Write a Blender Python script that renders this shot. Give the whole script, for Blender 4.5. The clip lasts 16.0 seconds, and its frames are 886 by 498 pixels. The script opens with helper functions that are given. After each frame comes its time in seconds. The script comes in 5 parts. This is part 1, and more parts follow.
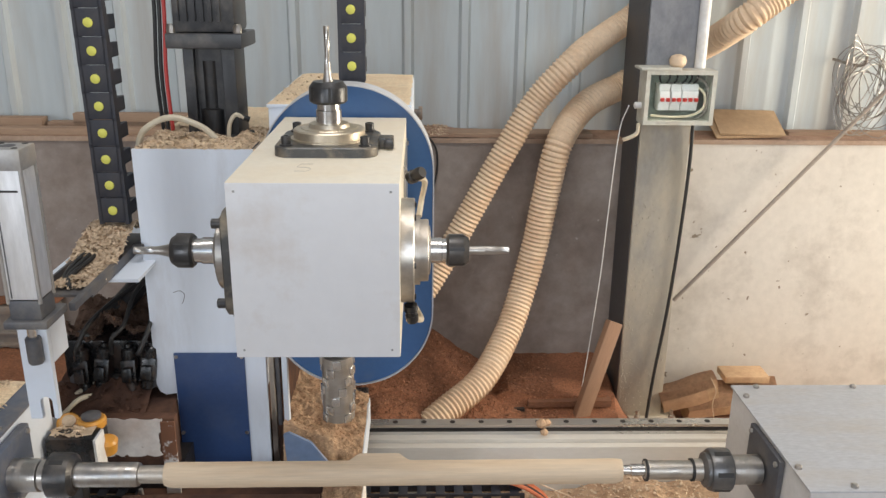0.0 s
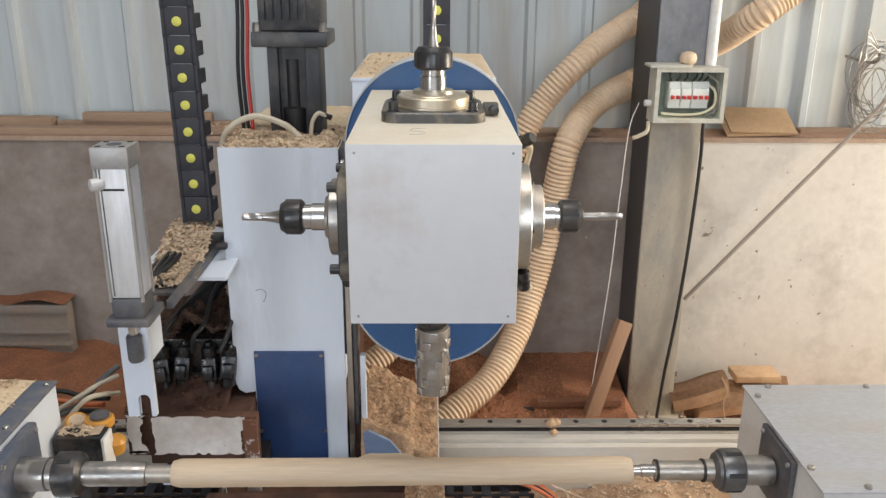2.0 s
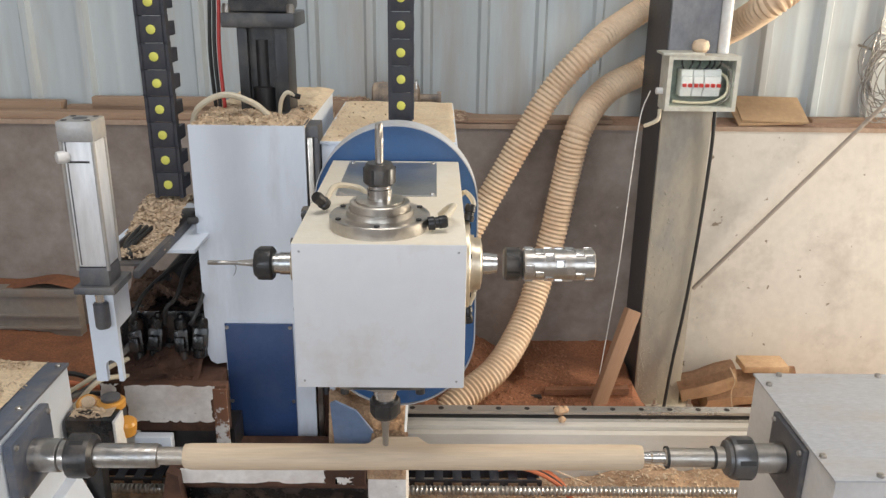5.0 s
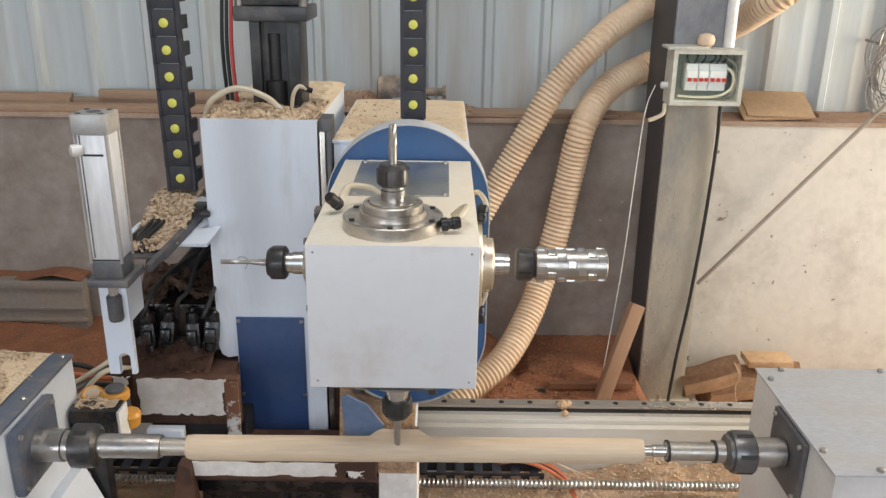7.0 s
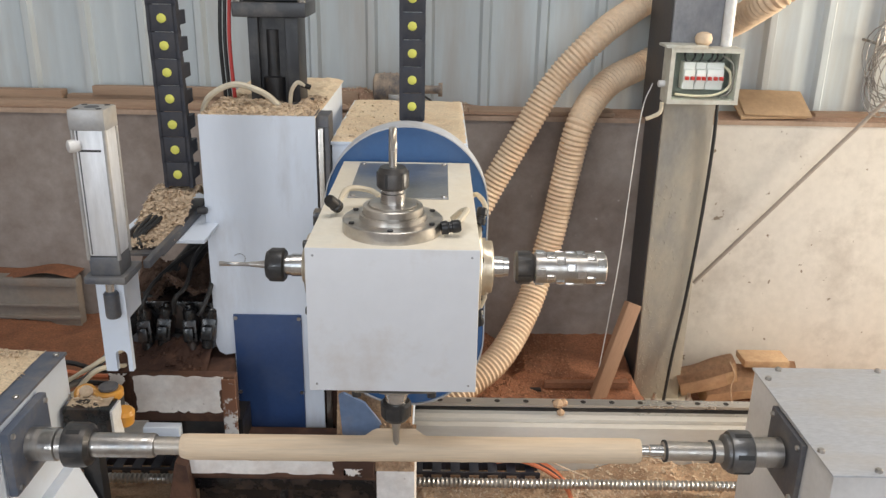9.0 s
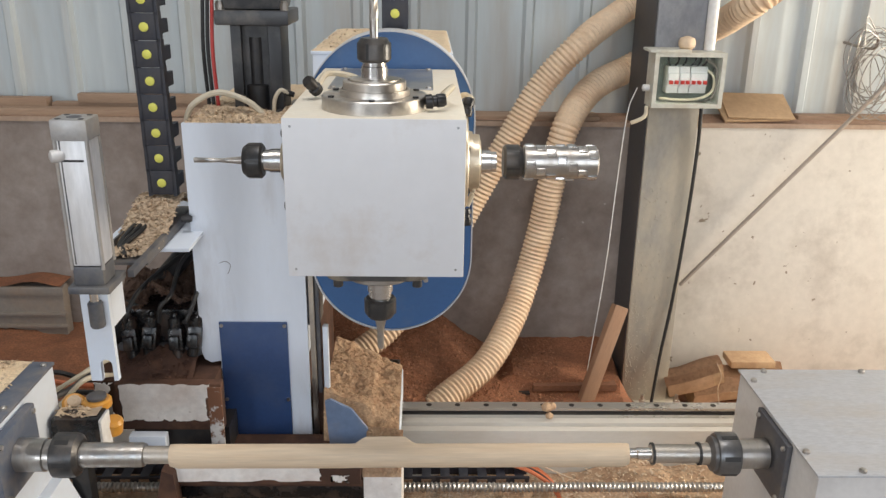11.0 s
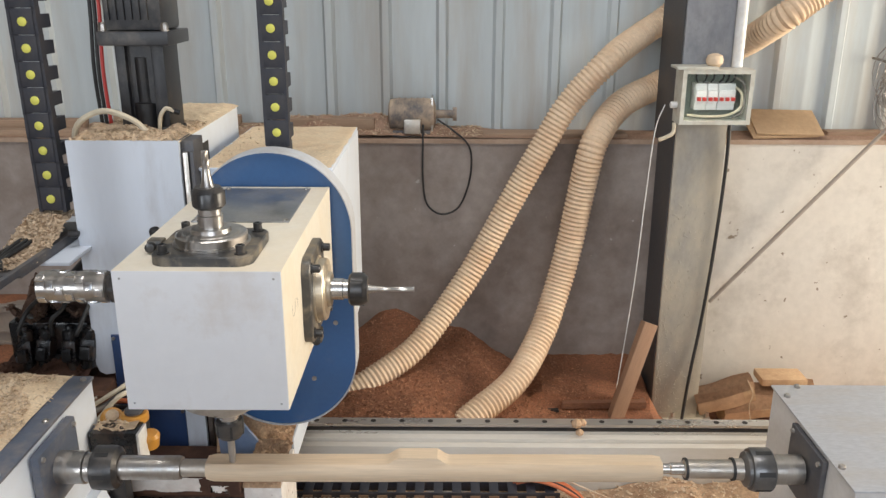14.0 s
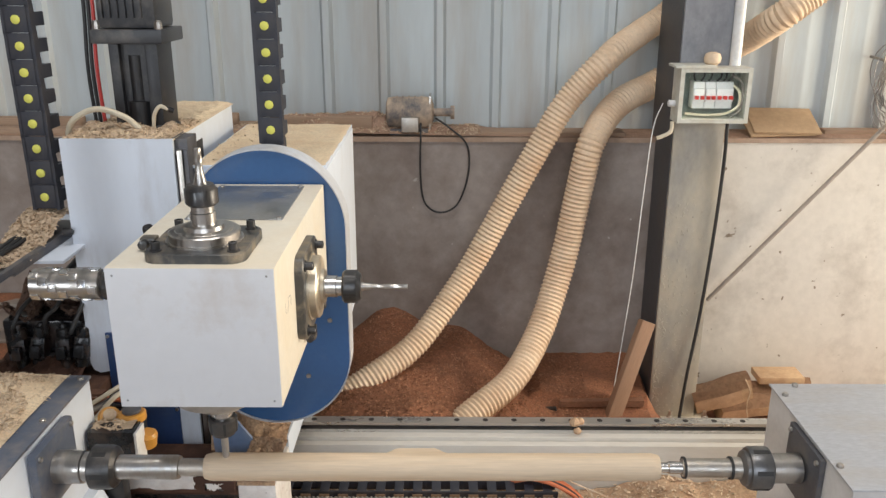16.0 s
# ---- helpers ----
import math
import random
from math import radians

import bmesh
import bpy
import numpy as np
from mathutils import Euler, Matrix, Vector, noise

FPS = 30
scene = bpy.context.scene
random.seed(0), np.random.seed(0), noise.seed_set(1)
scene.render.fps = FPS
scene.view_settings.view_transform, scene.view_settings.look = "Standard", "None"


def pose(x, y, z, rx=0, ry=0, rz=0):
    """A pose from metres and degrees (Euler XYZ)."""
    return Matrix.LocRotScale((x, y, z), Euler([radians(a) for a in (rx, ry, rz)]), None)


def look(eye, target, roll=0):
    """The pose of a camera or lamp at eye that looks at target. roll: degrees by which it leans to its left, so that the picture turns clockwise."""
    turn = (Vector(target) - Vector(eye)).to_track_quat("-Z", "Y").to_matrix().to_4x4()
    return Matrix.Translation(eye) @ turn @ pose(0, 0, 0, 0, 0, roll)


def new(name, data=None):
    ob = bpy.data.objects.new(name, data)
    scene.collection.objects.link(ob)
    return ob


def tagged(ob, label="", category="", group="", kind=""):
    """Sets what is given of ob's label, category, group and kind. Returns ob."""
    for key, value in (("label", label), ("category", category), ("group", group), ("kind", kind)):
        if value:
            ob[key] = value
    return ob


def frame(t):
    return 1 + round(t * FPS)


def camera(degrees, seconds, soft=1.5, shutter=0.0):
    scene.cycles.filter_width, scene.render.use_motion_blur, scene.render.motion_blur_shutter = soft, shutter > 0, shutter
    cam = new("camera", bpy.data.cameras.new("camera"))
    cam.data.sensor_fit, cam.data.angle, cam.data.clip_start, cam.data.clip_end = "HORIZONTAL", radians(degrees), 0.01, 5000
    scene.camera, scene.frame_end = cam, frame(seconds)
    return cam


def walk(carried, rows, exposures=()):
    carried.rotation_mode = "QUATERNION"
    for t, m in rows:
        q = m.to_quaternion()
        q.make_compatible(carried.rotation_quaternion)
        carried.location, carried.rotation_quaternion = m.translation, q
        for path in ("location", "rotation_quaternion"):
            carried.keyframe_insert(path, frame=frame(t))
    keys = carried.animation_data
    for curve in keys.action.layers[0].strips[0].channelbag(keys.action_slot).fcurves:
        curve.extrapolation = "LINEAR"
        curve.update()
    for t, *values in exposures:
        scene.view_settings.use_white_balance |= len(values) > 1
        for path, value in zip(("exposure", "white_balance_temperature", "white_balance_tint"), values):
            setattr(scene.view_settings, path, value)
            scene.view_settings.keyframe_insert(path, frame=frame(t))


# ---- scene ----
cam = camera(56.25, 16.0, soft=1.4)
walk(cam, [(t, pose(x, y, z, 90 + p, r, w)) for t, x, y, z, w, p, r in [
    (0.0, 0.0075, -0.0022, 1.5092, -1.4397, -18.4931, -0.6159),
    (0.5, 0.0058, 0.0058, 1.5045, -1.3161, -18.4091, -0.4837),
    (1.0, 0.0112, -0.0046, 1.5049, -1.2117, -18.3829, -0.4271),
    (1.5, 0.0072, -0.0012, 1.5038, -1.1668, -18.4162, -0.4478),
    (2.0, 0.0104, 0.0065, 1.5039, -0.826, -18.5133, -0.3493),
    (2.5, 0.0028, 0.0108, 1.5037, -0.8624, -18.5146, -0.3583),
    (3.0, -0.0036, 0.0174, 1.4997, -0.9246, -18.6317, -0.5235),
    (3.5, -0.001, 0.0091, 1.4979, -0.6048, -18.829, -0.659),
    (4.0, -0.0042, 0.0083, 1.4974, -0.6146, -18.9295, -0.7873),
    (6.5, 0.003, 0.0028, 1.4946, 0.1694, -19.6605, -0.6305),
    (7.0, 0.0067, 0.0023, 1.495, 0.1903, -19.6381, -0.7382),
    (7.5, 0.0045, 0.0023, 1.4962, 0.0069, -19.6632, -0.8445),
    (8.0, -0.0029, 0.0131, 1.4949, -0.1146, -19.7309, -0.9211),
    (8.5, -0.0019, 0.011, 1.4922, -0.112, -19.7132, -0.9857),
    (9.0, 0.0022, 0.0116, 1.4921, -0.1068, -19.7661, -1.04),
    (11.5, 0.003, 0.0016, 1.5016, -1.188, -19.3586, -0.7586),
    (12.0, 0.0031, -0.0045, 1.4995, -1.118, -18.9836, -0.656),
    (12.5, -0.0028, -0.0051, 1.5021, -1.0906, -18.8748, -0.775),
    (13.0, 0.0035, -0.0027, 1.5026, -0.8821, -18.6861, -0.5051),
    (13.5, -0.0089, -0.0072, 1.5003, -0.325, -18.4437, -0.3146),
    (14.0, -0.0113, -0.0126, 1.4995, 0.4543, -18.2189, -0.1042),
    (14.5, -0.0055, -0.0102, 1.5022, 0.5665, -18.0248, -0.0206),
    (15.0, -0.0015, -0.0099, 1.5019, 0.4805, -17.9986, -0.1076),
    (15.5, -0.0142, -0.0023, 1.5, 0.2264, -18.1984, -0.1987),
    (16.0, -0.0133, -0.0099, 1.5004, 0.2654, -18.358, -0.1585)]])

# ---------------------------------------------------------------- light
world = bpy.data.worlds.new("sky")
scene.world = world
world.use_nodes = True
_sky = world.node_tree.nodes.new("ShaderNodeTexSky")
_sky.sky_type, _sky.sun_disc = "NISHITA", False
_sky.sun_elevation, _sky.sun_rotation = radians(35), radians(120)
_bg = world.node_tree.nodes["Background"]
_bg.inputs[1].default_value = 0.15
world.node_tree.links.new(_sky.outputs[0], _bg.inputs[0])
scene.view_settings.exposure = 0.0


def area(name, eye, target, sx, sy, power, colour):
    d = bpy.data.lights.new(name, "AREA")
    d.shape, d.size, d.size_y, d.energy, d.color = "RECTANGLE", sx, sy, power, colour
    o = new(name, d)
    o.matrix_world = look(eye, target)
    return o


# daylight through the skylight, the open front gate behind the camera and the side gate on the right
area("skylight_daylight", (0.0, 0.9, 4.38), (0.0, 0.9, 0.0), 2.3, 1.1, 60, (1.0, 0.955, 0.90))
area("gate_daylight_front", (0.6, -3.85, 2.5), (0.2, 2.0, 1.2), 3.4, 2.6, 84, (0.90, 0.93, 0.98))
area("door_daylight_front", (-3.15, -3.86, 1.55), (-0.4, 1.7, 1.05), 0.8, 1.5, 62, (0.88, 0.93, 1.0))
area("gate_daylight_side", (3.95, 1.85, 1.35), (0.0, 1.95, 0.95), 1.1, 1.9, 155, (1.0, 0.88, 0.70))


# ---------------------------------------------------------------- materials
def mat(name, colour, rough=0.5, metal=0.0, dirt=None, amount=0.5, scale=6.0, fine=60.0, bump=0.1, grain=0.12,
        streak=(1, 1, 1), edges=(0.45, 0.7), coat=0.0, vary=0.0, spots=None):
    """Base colour with fine grain, and dirt in patches of their own shape."""
    m = bpy.data.materials.new(name)
    m.use_nodes = True
    nt = m.node_tree
    nd, ln = nt.nodes, nt.links
    b = nd["Principled BSDF"]
    b.inputs["Roughness"].default_value, b.inputs["Metallic"].default_value = rough, metal
    b.inputs["Coat Weight"].default_value = coat
    tc = nd.new("ShaderNodeTexCoord")
    mp = nd.new("ShaderNodeMapping")
    mp.inputs["Scale"].default_value = streak
    ln.new(tc.outputs["Object"], mp.inputs[0])

    def noise_tex(s, detail=5.0, rough_=0.6):
        n = nd.new("ShaderNodeTexNoise")
        n.inputs["Scale"].default_value, n.inputs["Detail"].default_value, n.inputs["Roughness"].default_value = s, detail, rough_
        ln.new(mp.outputs[0], n.inputs["Vector"])
        return n

    def mix(kind, fac, a, c):
        x = nd.new("ShaderNodeMix")
        x.data_type, x.blend_type = "RGBA", kind
        for i, v in ((0, fac), (6, a), (7, c)):
            if isinstance(v, (int, float)):
                x.inputs[i].default_value = v
            elif isinstance(v, tuple):
                x.inputs[i].default_value = (*v, 1)
            else:
                ln.new(v, x.inputs[i])
        return x.outputs[2]

    def ramp(src, lo, hi):
        r = nd.new("ShaderNodeMapRange")
        r.inputs[1].default_value, r.inputs[2].default_value = lo, hi
        ln.new(src, r.inputs[0])
        return r.outputs[0]

    nf = noise_tex(fine, 4.0)
    col = mix("MULTIPLY", 1.0, colour, mix("MIX", ramp(nf.outputs[0], 0.3, 0.7), (1 - grain,) * 3, (1 + grain * 0.5,) * 3))
    if vary:
        oi = nd.new("ShaderNodeObjectInfo")
        col = mix("MULTIPLY", 1.0, col, mix("MIX", oi.outputs["Random"], (1 - vary,) * 3, (1 + vary * 0.5,) * 3))
    rgh = None
    if dirt:
        nb = noise_tex(scale, 8.0, 0.65)
        f = nd.new("ShaderNodeMath")
        f.operation = "MULTIPLY"
        ln.new(ramp(nb.outputs[0], *edges), f.inputs[0])
        f.inputs[1].default_value = amount
        col = mix("MIX", f.outputs[0], col, dirt)
        r2 = nd.new("ShaderNodeMapRange")
        r2.inputs[3].default_value, r2.inputs[4].default_value = rough, max(rough, 0.85)
        ln.new(f.outputs[0], r2.inputs[0])
        ln.new(r2.outputs[0], b.inputs["Roughness"])
        if metal:
            r3 = nd.new("ShaderNodeMapRange")
            r3.inputs[3].default_value, r3.inputs[4].default_value = metal, 0.0
            ln.new(f.outputs[0], r3.inputs[0])
            ln.new(r3.outputs[0], b.inputs["Metallic"])
    if spots:
        ns = noise_tex(spots[1], 2.0, 0.5)
        col = mix("MIX", ramp(ns.outputs[0], spots[2], spots[2] + 0.04), col, spots[0])
    ln.new(col, b.inputs["Base Color"])
    if bump:
        bp = nd.new("ShaderNodeBump")
        bp.inputs["Strength"].default_value, bp.inputs["Distance"].default_value = bump, 0.002
        ln.new(nf.outputs[0], bp.inputs["Height"])
        ln.new(bp.outputs[0], b.inputs["Normal"])
    return m


DUST = (0.47, 0.33, 0.21)
M = {}
M["white"] = mat("white_paint", (0.69, 0.745, 0.83), 0.45, dirt=(0.57, 0.53, 0.49), amount=0.35, scale=5, fine=25, bump=0.01, grain=0.02, edges=(0.5, 0.75))
# white with soft, upright grey streaks
M["cover_white"] = mat("streaked_white_paint", (0.70, 0.75, 0.83), 0.45, dirt=(0.40, 0.375, 0.37), amount=0.62, scale=2.6, fine=25, bump=0.01, grain=0.02, streak=(2.6, 1, 0.7), edges=(0.50, 0.74))
M["head_white"] = mat("head_white_paint", (0.735, 0.735, 0.75), 0.42, dirt=(0.50, 0.41, 0.33), amount=0.75, scale=5.5, fine=25, bump=0.01, grain=0.03, edges=(0.53, 0.82))
M["cream"] = mat("dusty_cream_paint", (0.83, 0.77, 0.65), 0.5, dirt=(0.74, 0.61, 0.43), amount=0.6, scale=6, fine=80, bump=0.05, grain=0.05, edges=(0.4, 0.75))
# grey patches stand for dust and for the side shade on the shield
M["blue"] = mat("blue_paint", (0.043, 0.122, 0.29), 0.28, dirt=(0.19, 0.20, 0.23), amount=0.5, scale=9, fine=120, bump=0.02, grain=0.06, edges=(0.55, 0.85), coat=0.2)
M["dusty_blue"] = mat("dusty_blue_paint", (0.19, 0.26, 0.40), 0.4, dirt=(0.42, 0.37, 0.32), amount=0.5, scale=10, bump=0.02)
M["rim"] = mat("rim_paint", (0.56, 0.58, 0.62), 0.45, dirt=(0.50, 0.42, 0.32), amount=0.5, scale=9, bump=0.02)
M["navy"] = mat("navy_paint", (0.026, 0.060, 0.165), 0.42, dirt=(0.09, 0.11, 0.17), amount=0.35, scale=9, fine=120, bump=0.03, grain=0.08)
M["grey_blue"] = mat("grey_blue_paint", (0.105, 0.125, 0.17), 0.45, dirt=(0.40, 0.33, 0.25), amount=0.5, scale=12, fine=90, bump=0.05, grain=0.08)
M["steel"] = mat("turned_steel", (0.47, 0.45, 0.425), 0.28, 1.0, dirt=(0.30, 0.22, 0.155), amount=0.45, scale=20, fine=160, bump=0.03, grain=0.1, streak=(4, 1, 1))
M["bright_steel"] = mat("bright_steel", (0.62, 0.605, 0.585), 0.24, 0.95, fine=120, bump=0.02, grain=0.06)
M["dusty_steel"] = mat("dusty_steel", (0.52, 0.49, 0.45), 0.32, 1.0, dirt=(0.55, 0.44, 0.32), amount=0.65, scale=14, fine=120, bump=0.05)
M["brass"] = mat("dusty_flange", (0.62, 0.54, 0.42), 0.35, 0.8, dirt=(0.52, 0.40, 0.27), amount=0.7, scale=11, fine=100, bump=0.05)
M["black"] = mat("black_metal", (0.018, 0.018, 0.020), 0.36, 0.2, dirt=(0.08, 0.06, 0.045), amount=0.4, scale=16, fine=100, bump=0.04)
M["servo"] = mat("dusty_servo_black", (0.020, 0.020, 0.023), 0.4, 0.1, dirt=(0.22, 0.20, 0.18), amount=0.35, scale=9, fine=90, bump=0.05, edges=(0.52, 0.74))
# lighter servo black: patches stand for dust and for light on the ribs
M["servo_body"] = mat("lit_dusty_servo_housing", (0.042, 0.043, 0.048), 0.38, 0.1, dirt=(0.30, 0.27, 0.23), amount=0.5, scale=9, fine=90, bump=0.05, edges=(0.48, 0.72))
M["slate"] = mat("slate_cast_metal", (0.105, 0.11, 0.125), 0.45, 0.3, dirt=(0.28, 0.25, 0.21), amount=0.5, scale=14, fine=100, bump=0.05)
M["nut"] = mat("black_oxide", (0.062, 0.062, 0.064), 0.3, 0.55, dirt=(0.18, 0.145, 0.115), amount=0.4, scale=25, fine=150, bump=0.03)
M["nut_grey"] = mat("worn_grey_nut", (0.17, 0.17, 0.172), 0.32, 0.75, dirt=(0.24, 0.20, 0.16), amount=0.4, scale=25, fine=150, bump=0.03)
M["plastic"] = mat("chain_plastic", (0.020, 0.023, 0.036), 0.5, dirt=(0.10, 0.085, 0.075), amount=0.4, scale=14, fine=120, bump=0.05)
M["valve"] = mat("glossy_black", (0.010, 0.010, 0.011), 0.26, dirt=(0.11, 0.062, 0.04), amount=0.6, scale=24, fine=60, bump=0.05, edges=(0.5, 0.7))
M["valve_dust"] = mat("brown_dust", (0.135, 0.080, 0.055), 0.95, dirt=(0.07, 0.038, 0.025), amount=0.8, scale=30, fine=120, bump=0.6, grain=0.4)
M["dot"] = mat("yellow_pin", (0.72, 0.70, 0.13), 0.5, bump=0, grain=0.05)
M["rail"] = mat("rail_steel", (0.62, 0.61, 0.59), 0.24, 0.9, dirt=(0.45, 0.36, 0.26), amount=0.3, scale=5, fine=90, bump=0.01, grain=0.05, streak=(0.4, 1, 1))
M["castgrey"] = mat("dark_grey_plate", (0.10, 0.10, 0.11), 0.5, 0.2, dirt=(0.30, 0.25, 0.19), amount=0.5, scale=12, fine=100, bump=0.05)
M["dusty_motor"] = mat("dusty_motor_paint", (0.10, 0.10, 0.11), 0.6, 0.1, dirt=(0.52, 0.40, 0.29), amount=0.95, scale=11, fine=100, bump=0.1, edges=(0.36, 0.56))
M["castiron"] = mat("cast_iron", (0.09, 0.09, 0.09), 0.38, 0.6, dirt=(0.34, 0.28, 0.20), amount=0.85, scale=22, fine=80, bump=0.15)
M["plate"] = mat("grey_plate", (0.38, 0.39, 0.40), 0.32, 0.9, dirt=(0.45, 0.38, 0.30), amount=0.4, scale=7, fine=100, bump=0.03)
M["tail_top"] = mat("brushed_grey_lid", (0.54, 0.545, 0.565), 0.5, 0.2, dirt=(0.50, 0.44, 0.37), amount=0.55, scale=4, fine=70, bump=0.04, streak=(1, 3, 1))
M["tail_side"] = mat("grey_enamel", (0.70, 0.68, 0.66), 0.5, dirt=(0.36, 0.31, 0.26), amount=0.4, scale=4, fine=90, bump=0.03, grain=0.05)
M["alu"] = mat("aluminium", (0.76, 0.76, 0.77), 0.48, 0.45, dirt=(0.55, 0.48, 0.38), amount=0.35, scale=8, fine=120, bump=0.02, streak=(1, 1, 0.2))
M["alu_cap"] = mat("aluminium_cap", (0.42, 0.41, 0.40), 0.45, 0.6, dirt=(0.5, 0.42, 0.32), amount=0.5, scale=12, fine=90, bump=0.05)
M["bed"] = mat("bed_paint", (0.60, 0.565, 0.51), 0.45, dirt=(0.43, 0.34, 0.24), amount=0.4, scale=4, fine=70, bump=0.03, grain=0.05, streak=(0.5, 2, 2))
M["old_white"] = mat("old_white_paint", (0.80, 0.76, 0.72), 0.55, dirt=(0.45, 0.32, 0.24), amount=0.4, scale=12, fine=60, bump=0.05, spots=((0.17, 0.075, 0.04), 35, 0.68))
M["rust"] = mat("chipped_paint", (0.60, 0.57, 0.54), 0.55, dirt=(0.17, 0.075, 0.04), amount=1.0, scale=9, fine=80, bump=0.2, edges=(0.53, 0.56))
M["brown"] = mat("rust_brown", (0.058, 0.026, 0.016), 0.85, dirt=(0.17, 0.080, 0.045), amount=0.7, scale=11, fine=70, bump=0.3)
M["saw"] = mat("sawdust", (0.52, 0.355, 0.225), 0.95, dirt=(0.36, 0.20, 0.115), amount=0.8, scale=26, fine=160, bump=0.5, grain=0.35)
M["saw_red"] = mat("red_sawdust", (0.285, 0.118, 0.060), 0.95, dirt=(0.15, 0.068, 0.037), amount=0.8, scale=9, fine=170, bump=1.0, grain=0.45)
M["chip_red"] = mat("brown_chips", (0.46, 0.225, 0.125), 0.9, dirt=(0.17, 0.07, 0.035), amount=0.95, scale=75, fine=40, bump=0.1, grain=0.4, edges=(0.42, 0.56))
M["chip_mixed"] = mat("mixed_chips", (0.60, 0.41, 0.26), 0.9, dirt=(0.42, 0.23, 0.13), amount=0.9, scale=70, fine=45, bump=0.1, grain=0.3, edges=(0.48, 0.64))
M["ledge_dust"] = mat("ledge_sawdust", (0.42, 0.27, 0.19), 0.95, dirt=(0.28, 0.16, 0.105), amount=0.7, scale=22, fine=170, bump=0.5, grain=0.35)
M["saw_top"] = mat("pale_dust", (0.80, 0.64, 0.44), 0.95, dirt=(0.62, 0.42, 0.25), amount=0.6, scale=15, fine=220, bump=0.6, grain=0.25)
M["curl"] = mat("shavings", (0.66, 0.51, 0.36), 0.85, dirt=(0.45, 0.31, 0.19), amount=0.7, scale=70, fine=60, bump=0.05, grain=0.25)
M["wood"] = mat("beech_blank", (0.71, 0.56, 0.40), 0.6, dirt=(0.60, 0.42, 0.25), amount=0.55, scale=7, fine=40, bump=0.06, streak=(0.35, 6, 6))
M["board"] = mat("old_board", (0.37, 0.255, 0.175), 0.85, dirt=(0.25, 0.155, 0.10), amount=0.6, scale=7, fine=60, bump=0.3, streak=(0.5, 5, 5))
M["plank"] = mat("plank_wood", (0.30, 0.178, 0.112), 0.8, dirt=(0.26, 0.15, 0.09), amount=0.5, scale=7, fine=60, bump=0.2, streak=(4, 4, 0.4))
M["bark"] = mat("log_bark", (0.43, 0.26, 0.16), 0.95, dirt=(0.44, 0.27, 0.16), amount=0.6, scale=25, fine=70, bump=0.6, grain=0.3)
M["red_board"] = mat("red_brown_board", (0.235, 0.11, 0.062), 0.85, dirt=(0.17, 0.085, 0.05), amount=0.7, scale=6, fine=130, bump=0.5, grain=0.3, streak=(0.6, 3, 2))
M["log_end"] = mat("pale_log_end", (0.55, 0.37, 0.22), 0.85, dirt=(0.36, 0.2, 0.11), amount=0.6, scale=18, fine=90, bump=0.2)
M["log"] = mat("log_wood", (0.52, 0.33, 0.20), 0.85, dirt=(0.30, 0.165, 0.09), amount=0.7, scale=11, fine=60, bump=0.4)
M["card"] = mat("cardboard", (0.50, 0.34, 0.20), 0.85, dirt=(0.40, 0.26, 0.15), amount=0.4, scale=10, fine=60, bump=0.1)
M["cement"] = mat("cement_render", (0.345, 0.298, 0.268), 0.9, dirt=(0.155, 0.113, 0.09), amount=0.9, scale=2.3, fine=26, bump=0.35, grain=0.14, edges=(0.42, 0.68), spots=((0.42, 0.38, 0.34), 30, 0.72))
M["lime"] = mat("limewash", (0.66, 0.62, 0.56), 0.9, dirt=(0.36, 0.32, 0.275), amount=0.75, scale=4.5, fine=30, bump=0.3, grain=0.07, edges=(0.52, 0.78), spots=((0.25, 0.20, 0.15), 28, 0.715))
M["sill"] = mat("dusty_sill", (0.43, 0.315, 0.235), 0.95, dirt=(0.27, 0.175, 0.12), amount=0.7, scale=7, fine=90, bump=0.4)
M["sheet"] = mat("coated_sheet", (0.52, 0.57, 0.585), 0.55, 0.0, dirt=(0.41, 0.35, 0.285), amount=0.7, scale=2.4, fine=14, bump=0.02, grain=0.05, streak=(2.6, 1, 0.3), edges=(0.46, 0.74))
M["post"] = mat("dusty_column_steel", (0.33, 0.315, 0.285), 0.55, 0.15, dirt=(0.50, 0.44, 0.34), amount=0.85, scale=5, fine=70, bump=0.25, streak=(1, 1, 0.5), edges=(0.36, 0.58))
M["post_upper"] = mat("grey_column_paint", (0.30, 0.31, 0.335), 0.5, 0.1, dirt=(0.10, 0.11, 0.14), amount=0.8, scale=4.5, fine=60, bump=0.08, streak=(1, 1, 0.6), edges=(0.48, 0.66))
# column sides: their shade is put into the dark base colour
M["post_shade"] = mat("shaded_column_steel", (0.085, 0.085, 0.09), 0.6, 0.2, dirt=(0.17, 0.14, 0.11), amount=0.5, scale=5, fine=70, bump=0.15)
M["hose"] = mat("dusty_hose", (0.75, 0.575, 0.405), 0.6, dirt=(0.60, 0.40, 0.25), amount=0.7, scale=9, fine=80, bump=0.1, grain=0.12)
M["pvc"] = mat("white_pvc", (0.78, 0.78, 0.77), 0.4, dirt=(0.55, 0.48, 0.40), amount=0.4, scale=12, bump=0.02)
M["box_plastic"] = mat("box_plastic", (0.62, 0.62, 0.55), 0.45, dirt=(0.45, 0.37, 0.27), amount=0.5, scale=14, bump=0.04)
M["box_inside"] = mat("box_inside", (0.17, 0.20, 0.18), 0.6, dirt=(0.30, 0.25, 0.18), amount=0.4, scale=20, bump=0.05)
M["breaker"] = mat("breaker_white", (0.60, 0.60, 0.60), 0.4, bump=0.0, grain=0.04)
